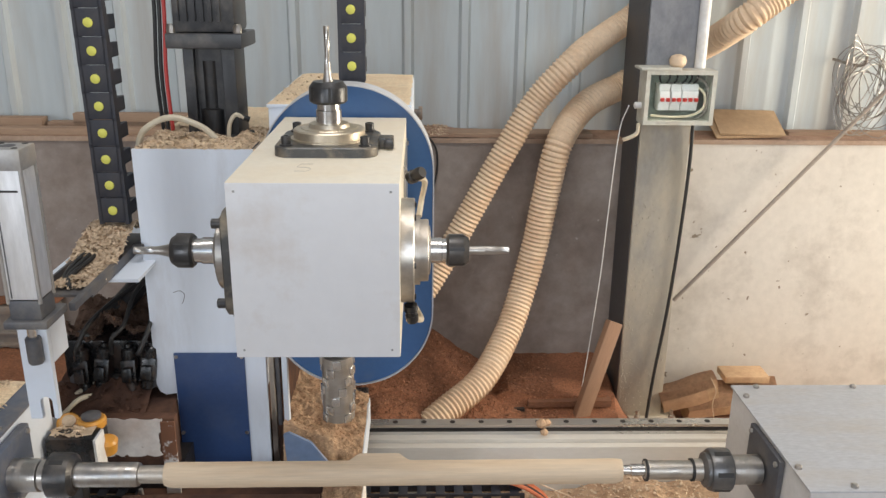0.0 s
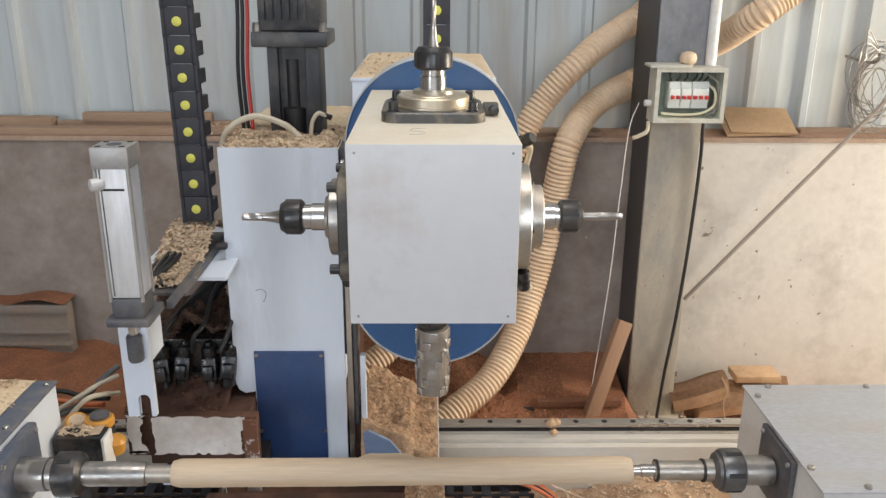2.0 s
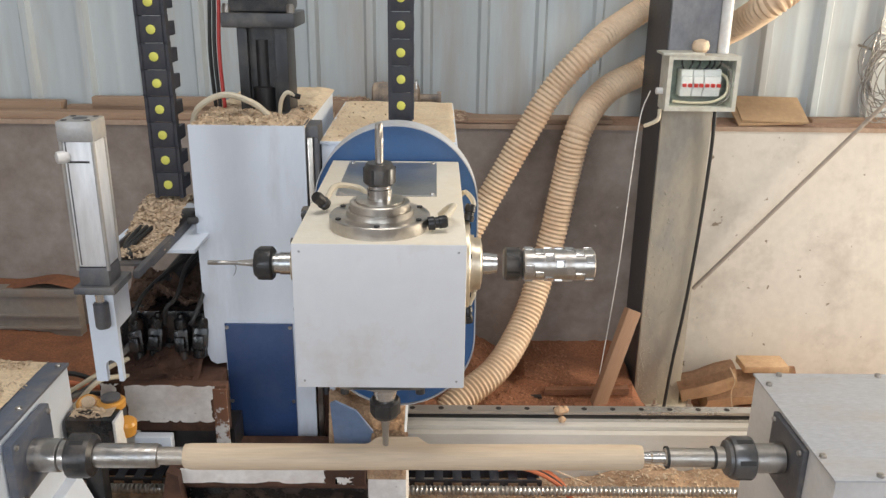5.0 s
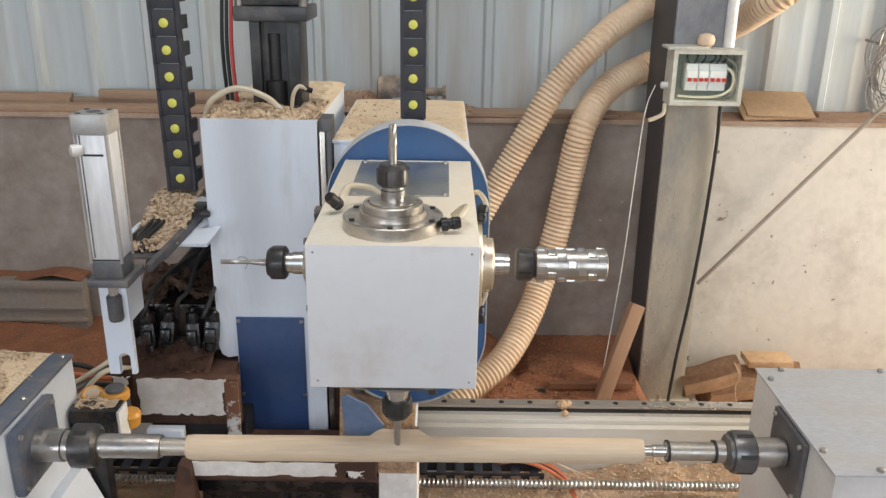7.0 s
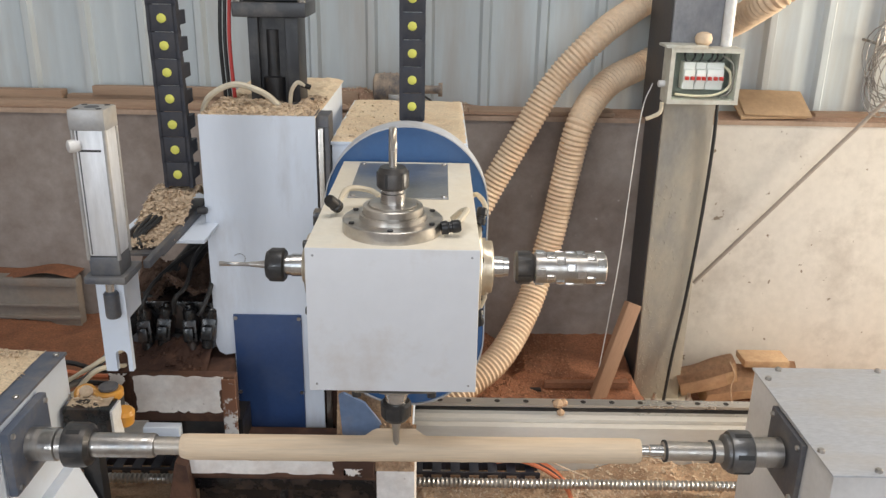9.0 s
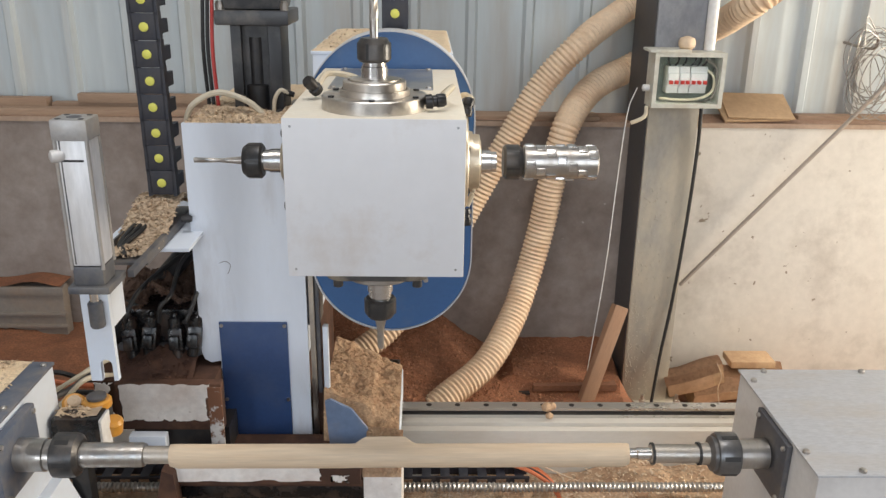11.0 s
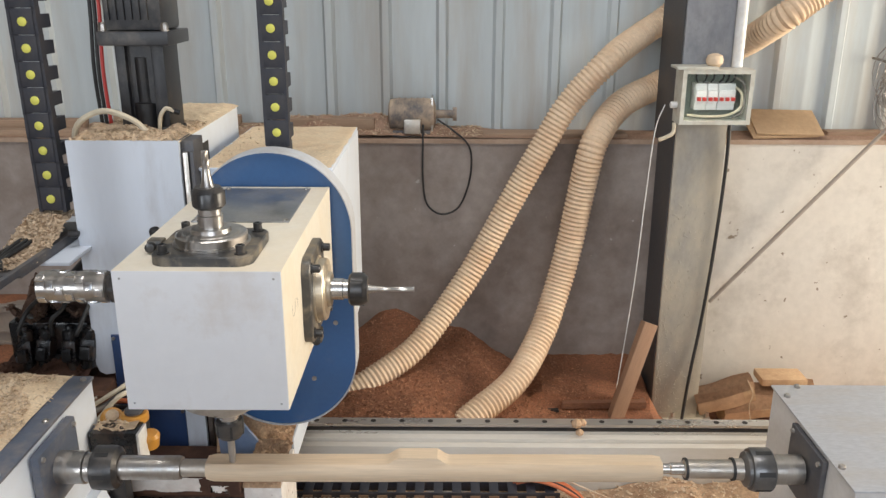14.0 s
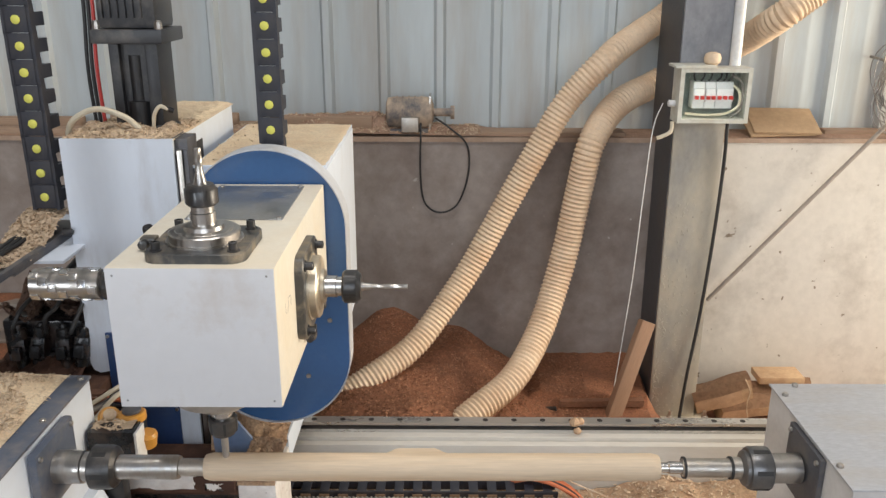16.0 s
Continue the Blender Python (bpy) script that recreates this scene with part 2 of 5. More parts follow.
M["red"] = mat("red_plastic", (0.60, 0.06, 0.05), 0.45, bump=0.0, grain=0.06)
M["orange"] = mat("orange_plastic", (0.66, 0.31, 0.05), 0.3, dirt=(0.40, 0.22, 0.09), amount=0.5, scale=30, bump=0.05)
M["cable_black"] = mat("black_cable", (0.025, 0.024, 0.024), 0.5, bump=0.0)
M["cable_white"] = mat("cream_tube", (0.62, 0.55, 0.42), 0.45, dirt=(0.42, 0.31, 0.2), amount=0.5, scale=30, bump=0.0)
M["cable_orange"] = mat("orange_cable", (0.60, 0.17, 0.07), 0.5, bump=0.0)
M["grey_panel"] = mat("grey_sheet_panel", (0.23, 0.205, 0.18), 0.6, 0.1, dirt=(0.30, 0.20, 0.13), amount=0.5, scale=5, bump=0.1)
M["rod"] = mat("dusty_rod", (0.36, 0.31, 0.26), 0.6, dirt=(0.25, 0.2, 0.16), amount=0.5, scale=12, bump=0.05)
M["concrete"] = mat("concrete_floor", (0.33, 0.30, 0.27), 0.9, dirt=(0.33, 0.20, 0.12), amount=0.8, scale=2.5, fine=40, bump=0.3)
M["roof"] = mat("roof_sheet", (0.45, 0.47, 0.48), 0.5, 0.1, dirt=(0.33, 0.31, 0.28), amount=0.5, scale=2, bump=0.03)
M["wire"] = mat("galvanised_wire", (0.34, 0.32, 0.30), 0.4, 0.8, bump=0.0)

_glass = bpy.data.materials.new("clear_lid")
_glass.use_nodes = True
_g = _glass.node_tree.nodes["Principled BSDF"]
_g.inputs["Roughness"].default_value, _g.inputs["Transmission Weight"].default_value = 0.08, 1.0
_g.inputs["Base Color"].default_value, _g.inputs["IOR"].default_value = (0.93, 0.97, 0.94, 1), 1.15
M["lid"] = _glass


# ---------------------------------------------------------------- mesh tools
def box(bm, x0, x1, y0, y1, z0, z1, bev=0.0, m=None):
    g = bmesh.ops.create_cube(bm, size=1.0)["verts"]
    for v in g:
        v.co = Vector((x0 + (v.co.x + .5) * (x1 - x0), y0 + (v.co.y + .5) * (y1 - y0), z0 + (v.co.z + .5) * (z1 - z0)))
    if bev:
        e = {ed for v in g for ed in v.link_edges}
        r = bmesh.ops.bevel(bm, geom=list(e), offset=bev, segments=2, profile=0.6, affect="EDGES")
        g = list({v for f in r["faces"] for v in f.verts} | {v for v in g if v.is_valid})
    if m is not None:
        bmesh.ops.transform(bm, matrix=m, verts=[v for v in g if v.is_valid])
    return bm


def turned(bm, prof, m=None, seg=32, caps=True):
    """A body of revolution about z, from (radius, height) pairs."""
    rings = []
    for r, h in prof:
        rings.append([bm.verts.new((m or Matrix()) @ Vector((r * math.cos(a), r * math.sin(a), h)))
                      for a in (2 * math.pi * i / seg for i in range(seg))])
    for a, b in zip(rings, rings[1:]):
        for i in range(seg):
            f = bm.faces.new((a[i], a[(i + 1) % seg], b[(i + 1) % seg], b[i]))
            f.smooth = True
    if caps:
        bm.faces.new(rings[0][::-1])
        bm.faces.new(rings[-1])
    return bm


def smooth_path(pts, n=8):
    """Catmull-Rom through the points."""
    p = [Vector(v) for v in pts]
    p = [p[0] * 2 - p[1]] + p + [p[-1] * 2 - p[-2]]
    out = []
    for i in range(1, len(p) - 2):
        for k in range(n):
            t = k / n
            out.append(0.5 * ((2 * p[i]) + (p[i + 1] - p[i - 1]) * t + (2 * p[i - 1] - 5 * p[i] + 4 * p[i + 1] - p[i + 2]) * t * t
                              + (3 * p[i] - p[i - 1] - 3 * p[i + 1] + p[i + 2]) * t ** 3))
    out.append(p[-2])
    return out


def tube(bm, pts, r, seg=8, caps=True):
    """A swept tube; r is a number or a function of the length along it."""
    up = Vector((0.13, 0.31, 0.94)).normalized()
    rings, s = [], 0.0
    for i, p in enumerate(pts):
        if i:
            s += (p - pts[i - 1]).length
        d = (pts[min(i + 1, len(pts) - 1)] - pts[max(i - 1, 0)]).normalized()
        a = d.cross(up).normalized()
        b = a.cross(d)
        rr = r(s) if callable(r) else r
        rings.append([bm.verts.new(p + (a * math.cos(q) + b * math.sin(q)) * rr) for q in (2 * math.pi * k / seg for k in range(seg))])
    for a, b in zip(rings, rings[1:]):
        for k in range(seg):
            f = bm.faces.new((a[k], b[k], b[(k + 1) % seg], a[(k + 1) % seg]))
            f.smooth = True
    if caps:
        bm.faces.new(rings[0])
        bm.faces.new(rings[-1][::-1])
    return bm


def prism(bm, outline, y0, y1):
    """An outline in x, z drawn out from y0 to y1."""
    a = [bm.verts.new((x, y0, z)) for x, z in outline]
    b = [bm.verts.new((x, y1, z)) for x, z in outline]
    bm.faces.new(a)
    bm.faces.new(b[::-1])
    n = len(a)
    for i in range(n):
        bm.faces.new((a[i], b[i], b[(i + 1) % n], a[(i + 1) % n]))
    bmesh.ops.recalc_face_normals(bm, faces=bm.faces)
    return bm


def part(name, bm, material, parent=None, label="", at=None):
    me = bpy.data.meshes.new(name)
    bmesh.ops.recalc_face_normals(bm, faces=bm.faces)
    bm.to_mesh(me)
    bm.free()
    me.materials.append(material)
    me.set_sharp_from_angle(angle=radians(32))
    ob = new(name, me)
    if parent is not None:
        ob.parent = parent
    if at is not None:
        ob.matrix_basis = at
    if label:
        ob["label"] = label
    return ob


def B():
    return bmesh.new()


def bx(*a, **k):
    return box(bmesh.new(), *a, **k)


def share(name, ob, parent, at):
    """Another part on the same mesh."""
    o = new(name, ob.data)
    o.parent = parent
    o.matrix_basis = at
    return o


def thing(name, label, category, group="", kind="", at=None):
    o = tagged(new(name), label, category, group, kind)
    if at is not None:
        o.matrix_basis = at
    return o


def heightfield(bm, x0, x1, y0, y1, nx, ny, f):
    g = [[bm.verts.new((x0 + (x1 - x0) * i / nx, y0 + (y1 - y0) * j / ny, 0)) for i in range(nx + 1)] for j in range(ny + 1)]
    for row in g:
        for v in row:
            v.co.z = f(v.co.x, v.co.y)
    for j in range(ny):
        for i in range(nx):
            fc = bm.faces.new((g[j][i], g[j][i + 1], g[j + 1][i + 1], g[j + 1][i]))
            fc.smooth = True
    return bm


def curls(bm, n, x0, x1, y0, y1, f, size, rnd, keep=None):
    """Loose shavings: thin bent strips lying at height f."""
    k = 0
    while k < n:
        x, y = rnd.uniform(x0, x1), rnd.uniform(y0, y1)
        k += 1
        if keep and not keep(x, y):
            continue
        s = size * rnd.uniform(0.4, 1.3)
        w = s * rnd.uniform(0.2, 0.45)
        c = Vector((x, y, f(x, y) + s * 0.12))
        q = Euler((rnd.uniform(-.7, .7), rnd.uniform(-.7, .7), rnd.uniform(0, 6.28))).to_matrix()
        bend = rnd.uniform(0.1, 0.6) * s
        vs = []
        for u in (-1, 0, 1):
            for v in (-1, 1):
                vs.append(bm.verts.new(c + q @ Vector((u * s / 2, v * w / 2, bend * (1 - u * u) * 0.5))))
        bm.faces.new((vs[0], vs[2], vs[3], vs[1]))
        bm.faces.new((vs[2], vs[4], vs[5], vs[3]))
    return bm


def nz(x, y, s, k=0.0):
    return noise.noise(Vector((x * s + k, y * s - k, k)))


RX90 = Matrix.Rotation(radians(90), 4, "X")


def axis(d):
    """Turns z onto the direction d."""
    return Vector(d).to_track_quat("Z", "Y").to_matrix().to_4x4()


def along(p, d):
    return Matrix.Translation(p) @ axis(d)

# ---------------------------------------------------------------- structure
PITCH, RIB0 = 0.1905, -0.035


def cladding(x0, x1, y, z0, z1):
    """Trapezoidal wall sheet with narrow standing ribs, as a thin folded skin."""
    bm = B()
    xs = []
    k = math.floor((x0 - RIB0) / PITCH)
    while RIB0 + k * PITCH < x1:
        c = RIB0 + k * PITCH
        minor = 0.006 if k % 2 else 0.0
        xs += [(c - 0.022, 0.0), (c - 0.012, -0.024 + minor), (c + 0.010, -0.024 + minor), (c + 0.020, 0.0),
               (c + 0.080, 0.0), (c + 0.090, -0.0022), (c + 0.100, -0.0022), (c + 0.110, 0.0)]
        k += 1
    front = [[bm.verts.new((x, y + d, z)) for x, d in xs] for z in (z0, z1)]
    back = [[bm.verts.new((x, y + d + 0.004, z)) for x, d in xs] for z in (z0, z1)]
    for i in range(len(xs) - 1):
        bm.faces.new((front[0][i], front[0][i + 1], front[1][i + 1], front[1][i]))
        bm.faces.new((back[0][i], back[1][i], back[1][i + 1], back[0][i + 1]))
    return bm


tagged(part("floor", bx(-5.2, 4.0, -3.9, 3.0, -0.1, 0.0), M["concrete"]), "dusty concrete workshop floor strewn with sawdust", "floor", kind="structure")
tagged(part("wall_back_bare", bx(-5.2, 0.74, 2.70, 2.95, 0.0, 0.975), M["cement"]), "low bare cement wall, stained brown-grey", "wall", kind="structure")
tagged(part("wall_back_limed", bx(0.74, 4.0, 2.699, 2.95, 0.0, 0.975), M["lime"]), "low limewashed cream wall with pits and scratches", "wall", kind="structure")
tagged(part("sill", bx(-5.2, 4.0, 2.694, 2.95, 0.975, 0.990), M["sill"]), "sawdust-covered ledge on top of the low wall", "ledge", kind="structure")
tagged(part("wall_cladding", cladding(-5.2, 4.0, 2.868, 0.985, 4.4), M["sheet"]), "pale blue-grey ribbed metal wall sheeting", "wall", kind="structure")
def roof_slab():
    """Roof with one long skylight opening above the machine."""
    bm = B()
    box(bm, -5.3, 4.1, -4.0, 0.3, 4.4, 4.5)
    box(bm, -5.3, 4.1, 1.5, 3.0, 4.4, 4.5)
    box(bm, -5.3, -1.6, 0.3, 1.5, 4.4, 4.5)
    box(bm, 1.6, 4.1, 0.3, 1.5, 4.4, 4.5)
    return bm


tagged(part("ceiling", roof_slab(), M["roof"]), "grey sheet roof of the workshop with a skylight", "ceiling", kind="structure")
tagged(part("wall_left", bx(-5.3, -5.2, -4.0, 3.0, 0.0, 4.4), M["cement"]), "plain cement side wall", "wall", kind="structure")


def wall_right():
    bm = B()
    box(bm, 4.0, 4.1, -4.0, 0.6, 0, 4.4)
    box(bm, 4.0, 4.1, 2.5, 3.0, 0, 4.4)
    box(bm, 4.0, 4.1, 0.6, 2.5, 3.3, 4.4)
    return bm


def wall_front():
    bm = B()
    box(bm, -5.2, -3.6, -4.0, -3.9, 0, 4.4)
    box(bm, -2.75, -2.4, -4.0, -3.9, 0, 4.4)
    box(bm, 2.4, 4.0, -4.0, -3.9, 0, 4.4)
    box(bm, -2.4, 2.4, -4.0, -3.9, 4.0, 4.4)
    box(bm, -3.6, -2.75, -4.0, -3.9, 2.7, 4.4)
    return bm


tagged(part("wall_right", wall_right(), M["cement"]), "cement side wall with an open gate", "wall", kind="structure")
tagged(part("wall_front", wall_front(), M["cement"]), "cement front wall with a wide open gate", "wall", kind="structure")
tagged(part("ground", bx(-40, 40, -40, 40, -0.3, -0.12), M["concrete"]), "bare yard outside the workshop", "ground", kind="structure")


def column():
    o = thing("steel_column", "dusty H-section steel column before the wall", "column")
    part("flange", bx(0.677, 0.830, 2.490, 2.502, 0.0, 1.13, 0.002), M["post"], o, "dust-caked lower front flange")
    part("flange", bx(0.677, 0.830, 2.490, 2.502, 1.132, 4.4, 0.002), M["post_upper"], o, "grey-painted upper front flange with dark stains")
    # web and side plates take the darkened steel, standing for shade
    part("web", bx(0.736, 0.745, 2.502, 2.69, 0.0, 4.4), M["post_shade"], o)
    part("side_plate", bx(0.675, 0.682, 2.503, 2.692, 0.0, 0.993), M["post_shade"], o, "steel side plate, coloured dark for the shade on it")
    part("side_plate", bx(0.675, 0.682, 2.503, 2.755, 0.993, 4.4), M["post_shade"], o, "steel side plate, coloured dark for the shade on it")
    part("side_plate", bx(0.8185, 0.8255, 2.503, 2.692, 0.0, 4.4), M["post_shade"], o, "steel side plate, coloured dark for the shade on it")
    part("base_plate", bx(0.60, 0.88, 2.43, 2.69, 0.0, 0.075, 0.003), M["post"], o)
    rnd = random.Random(31)
    bm = B()
    for k in range(380):
        u = rnd.random() ** 1.6
        x, z = 0.683 + 0.135 * rnd.random() ** 2.4, 0.09 + 0.75 * u
        r = rnd.uniform(0.0010, 0.0030)
        turned(bm, [(r * 0.3, 0.0018), (r, 0.0006), (r * 0.9, -0.0004)], along((x, 2.4895, z), (rnd.uniform(-.3, .3), -1, rnd.uniform(-.3, .3))) @ Matrix.Diagonal((1, rnd.uniform(0.5, 2.2), 1, 1)), 6)
    part("crust", bm, M["post"], o, "crusted sawdust specks")["kind"] = "stuff"
    for x in (0.625, 0.74, 0.855):
        part("anchor_bolt", turned(B(), [(0.011, 0), (0.011, 0.022), (0.006, 0.024), (0.006, 0.04)], Matrix.Translation((x, 2.455, 0.075)), 8), M["dusty_steel"], o)


column()


# ---------------------------------------------------------------- along the wall
def breaker_box():
    o = thing("breaker_box", "small plastic circuit-breaker box with a clear lid on the column", "breaker box")
    x0, x1, z0, z1, y0, y1 = 0.660, 0.866, 1.088, 1.246, 2.408, 2.488
    bm = B()
    t = 0.012
    for a in ((x0, x1, y0, y1, z0, z0 + t), (x0, x1, y0, y1, z1 - t, z1), (x0, x0 + t, y0, y1, z0 + t, z1 - t), (x1 - t, x1, y0, y1, z0 + t, z1 - t)):
        box(bm, *a)
    part("case", bm, M["box_plastic"], o)
    part("back_plate", bx(x0 + t, x1 - t, y1 - 0.012, y1 - 0.004, z0 + t, z1 - t), M["box_inside"], o)
    part("lid", bx(x0 + t, x1 - t, y0 + 0.003, y0 + 0.006, z0 + t, z1 - t), M["lid"], o, "clear plastic lid").visible_shadow = False
    part("hood", bx(x0 - 0.018, x0 + 0.10, y0 - 0.004, y1, z1, z1 + 0.008, 0.002), M["box_plastic"], o)
    for a, w, n in ((0.706, 0.033, 2), (0.7405, 0.030, 2), (0.772, 0.050, 3)):
        br = part("breaker", bx(a, a + w, 2.432, 2.474, 1.128, 1.205, 0.002), M["breaker"], o, "white circuit breaker")
        part("shoulder", bx(a + 0.001, a + w - 0.001, 2.424, 2.434, 1.148, 1.186, 0.002), M["breaker"], br)
        for i in range(n):
            c = a + w * (i + 0.5) / n
            part("toggle", bx(c - 0.005, c + 0.005, 2.414, 2.426, 1.156, 1.166, 0.001), M["red"], br, "red toggle")
    for k, (xa, xb) in enumerate(((0.716, 0.706), (0.73, 0.735), (0.752, 0.757), (0.776, 0.785), (0.795, 0.80), (0.81, 0.818))):
        part("wire", tube(B(), smooth_path([(xa, 2.45, 1.203), (xb, 2.436, 1.220), (xb + 0.004, 2.45, 1.232)], 5), 0.0028, 6), M["cable_black"], o)
    part("wire", tube(B(), smooth_path([(0.812, 2.44, 1.20), (0.838, 2.43, 1.18), (0.842, 2.43, 1.14), (0.81, 2.43, 1.115), (0.75, 2.436, 1.108), (0.69, 2.44, 1.112)], 6), 0.004, 6), M["cable_white"], o)
    part("wire", tube(B(), smooth_path([(0.815, 2.44, 1.225), (0.846, 2.43, 1.20), (0.848, 2.43, 1.13), (0.82, 2.436, 1.104)], 6), 0.004, 6), M["grey_panel"], o)
    part("knob", turned(B(), [(0.012, 0), (0.014, 0.012), (0.023, 0.022), (0.025, 0.034), (0.020, 0.046), (0.008, 0.051)], Matrix.Translation((0.757, 2.446, z1 - 0.008)), 20), M["hose"], o, "dusty round knob")
    part("gland", turned(B(), [(0.010, 0), (0.010, 0.018), (0.006, 0.02)], along((x0, 2.45, 1.14), (-1, 0, 0)), 12), M["pvc"], o)


breaker_box()


def line(name, pts, r, material, label, category, n=8, seg=8):
    return tagged(part(name, tube(B(), smooth_path(pts, n), r, seg), material), label, category)


line("conduit", [(0.834, 2.478, 1.247), (0.832, 2.478, 1.7), (0.832, 2.478, 3.2)], 0.016, M["pvc"], "white plastic conduit running up the steel column", "conduit", 3, 14)
line("thin_wire", [(0.625, 2.45, 1.14), (0.605, 2.46, 1.06), (0.597, 2.48, 0.85), (0.588, 2.49, 0.6), (0.574, 2.50, 0.38), (0.555, 2.5, 0.17)], 0.0017, M["pvc"], "thin white wire hanging from the breaker box", "wire")
line("power_cable", [(0.83, 2.474, 1.09), (0.835, 2.48, 0.95), (0.828, 2.482, 0.70), (0.812, 2.482, 0.45), (0.79, 2.476, 0.25), (0.77, 2.45, 0.09)], 0.0055, M["cable_black"], "black cable hanging down the steel column", "cable")
line("cable_tail", [(0.655, 2.44, 1.088), (0.65, 2.43, 1.06), (0.625, 2.43, 1.045), (0.61, 2.43, 1.04)], 0.006, M["cable_white"], "cut cream cable end under the breaker box", "cable")


HOSE_A = [(1.25, 2.66, 1.86), (1.04, 2.74, 1.664), (0.893, 2.805, 1.531), (0.774, 2.805, 1.443), (0.698, 2.805, 1.373), (0.607, 2.76, 1.318), (0.490, 2.62, 1.258), (0.366, 2.61, 1.122),
          (0.277, 2.60, 0.969), (0.178, 2.59, 0.784), (0.077, 2.56, 0.600), (-0.021, 2.50, 0.464), (-0.122, 2.42, 0.359), (-0.250, 2.34, 0.292), (-0.36, 2.29, 0.24)]
HOSE_B = [(1.60, 2.58, 1.80), (1.28, 2.59, 1.59), (1.082, 2.60, 1.444), (1.001, 2.61, 1.378), (0.936, 2.77, 1.287), (0.79, 2.803, 1.214), (0.673, 2.80, 1.149), (0.541, 2.70, 1.098), (0.451, 2.60, 1.000), (0.416, 2.60, 0.830),
          (0.386, 2.59, 0.659), (0.347, 2.56, 0.512), (0.291, 2.48, 0.384), (0.202, 2.36, 0.281), (0.079, 2.26, 0.220), (-0.03, 2.18, 0.165), (-0.10, 2.13, 0.12)]


def hose_dense(pts, r0, label):
    """Corrugated hose: rings closer than its bends."""
    p = smooth_path(pts, 12)
    q, step = [p[0]], 0.0027
    for a, b in zip(p, p[1:]):
        n = max(1, round((b - a).length / step))
        q += [a.lerp(b, (i + 1) / n) for i in range(n)]
    return tagged(part("dust_hose", tube(B(), q, lambda s: r0 + 0.0026 * math.cos(2 * math.pi * s / 0.0145), 18), M["hose"]), label, "hose", "dust extraction hoses")


hose_dense(HOSE_A, 0.0395, "ribbed plastic dust hose coated with sawdust, rising behind the column")
hose_dense(HOSE_B, 0.0432, "ribbed plastic dust hose coated with sawdust, bending behind the column")


def saw_ground(x, y):
    k = min(1.0, max(0.0, (0.42 - x) / 0.5))
    k = k * k * (3 - 2 * k)
    z = 0.135 + 0.145 * k + 0.014 * nz(x, y, 9) + 0.007 * nz(x, y, 31, 3) + 0.004 * nz(x, y, 70, 5)
    z += 0.105 * math.exp(-((x + 0.20) / 0.115) ** 2 - ((y - 2.72) / 0.16) ** 2)
    z += 0.045 * math.exp(-((x - 0.03) / 0.10) ** 2 - ((y - 2.66) / 0.16) ** 2)
    z -= 0.06 * math.exp(-((x + 0.9) / 0.3) ** 2)
    z -= 0.085 * max(0.0, min(1.0, (2.40 - y) / 0.28)) * max(0.0, min(1.0, (x + 0.12) / 0.2))
    a, b, c = (max(0.0, min(1.0, q)) for q in ((y - 2.425) / 0.022, (x - 0.25) / 0.05, (0.69 - x) / 0.03))
    z += 0.040 * a * b * c + 0.25 * a * b * c * max(0.0, y - 2.45) * 0.5
    return z - 0.095 * max(0.0, min(1.0, (x - 0.66) / 0.10))


tagged(part("sawdust_heap", heightfield(B(), -3.0, 2.4, 2.035, 2.70, 260, 50, saw_ground), M["saw_red"]), "heaped reddish-brown sawdust along the wall", "sawdust", kind="stuff")
_r = random.Random(4)
tagged(part("loose_chips", curls(B(), 26000, -0.9, 0.46, 2.06, 2.69, saw_ground, 0.0085, _r), M["chip_red"]), "loose brown wood chips on the sawdust heap", "wood chips", kind="stuff")


def leaning_plank():
    foot, top = Vector((0.520, 2.385, 0.085)), Vector((0.645, 2.488, 0.425))
    d = top - foot
    o = part("plank", box(B(), -0.024, 0.024, -0.016, 0.016, 0, d.length, 0.002), M["plank"])
    o.matrix_basis = along(foot, d) @ Matrix.Rotation(radians(62), 4, "Z")
    tagged(o, "rough wooden plank leaning beside the steel column", "plank")


leaning_plank()
def heap_board():
    o = thing("buried_board", "reddish-brown board half buried in packed sawdust", "board")
    bm = B()
    prism(bm, [(0.362, 0.146), (0.366, 0.166), (0.640, 0.171), (0.640, 0.148)], 2.421, 2.50)
    part("plank", bm, M["red_board"], o)
    # solid black wedge stands for the shade in the gap
    part("gap", prism(B(), [(0.270, 0.131), (0.274, 0.150), (0.352, 0.146), (0.356, 0.134)], 2.410, 2.46), M["cable_black"], o, "black wedge put in for the shaded gap beside the board")


heap_board()


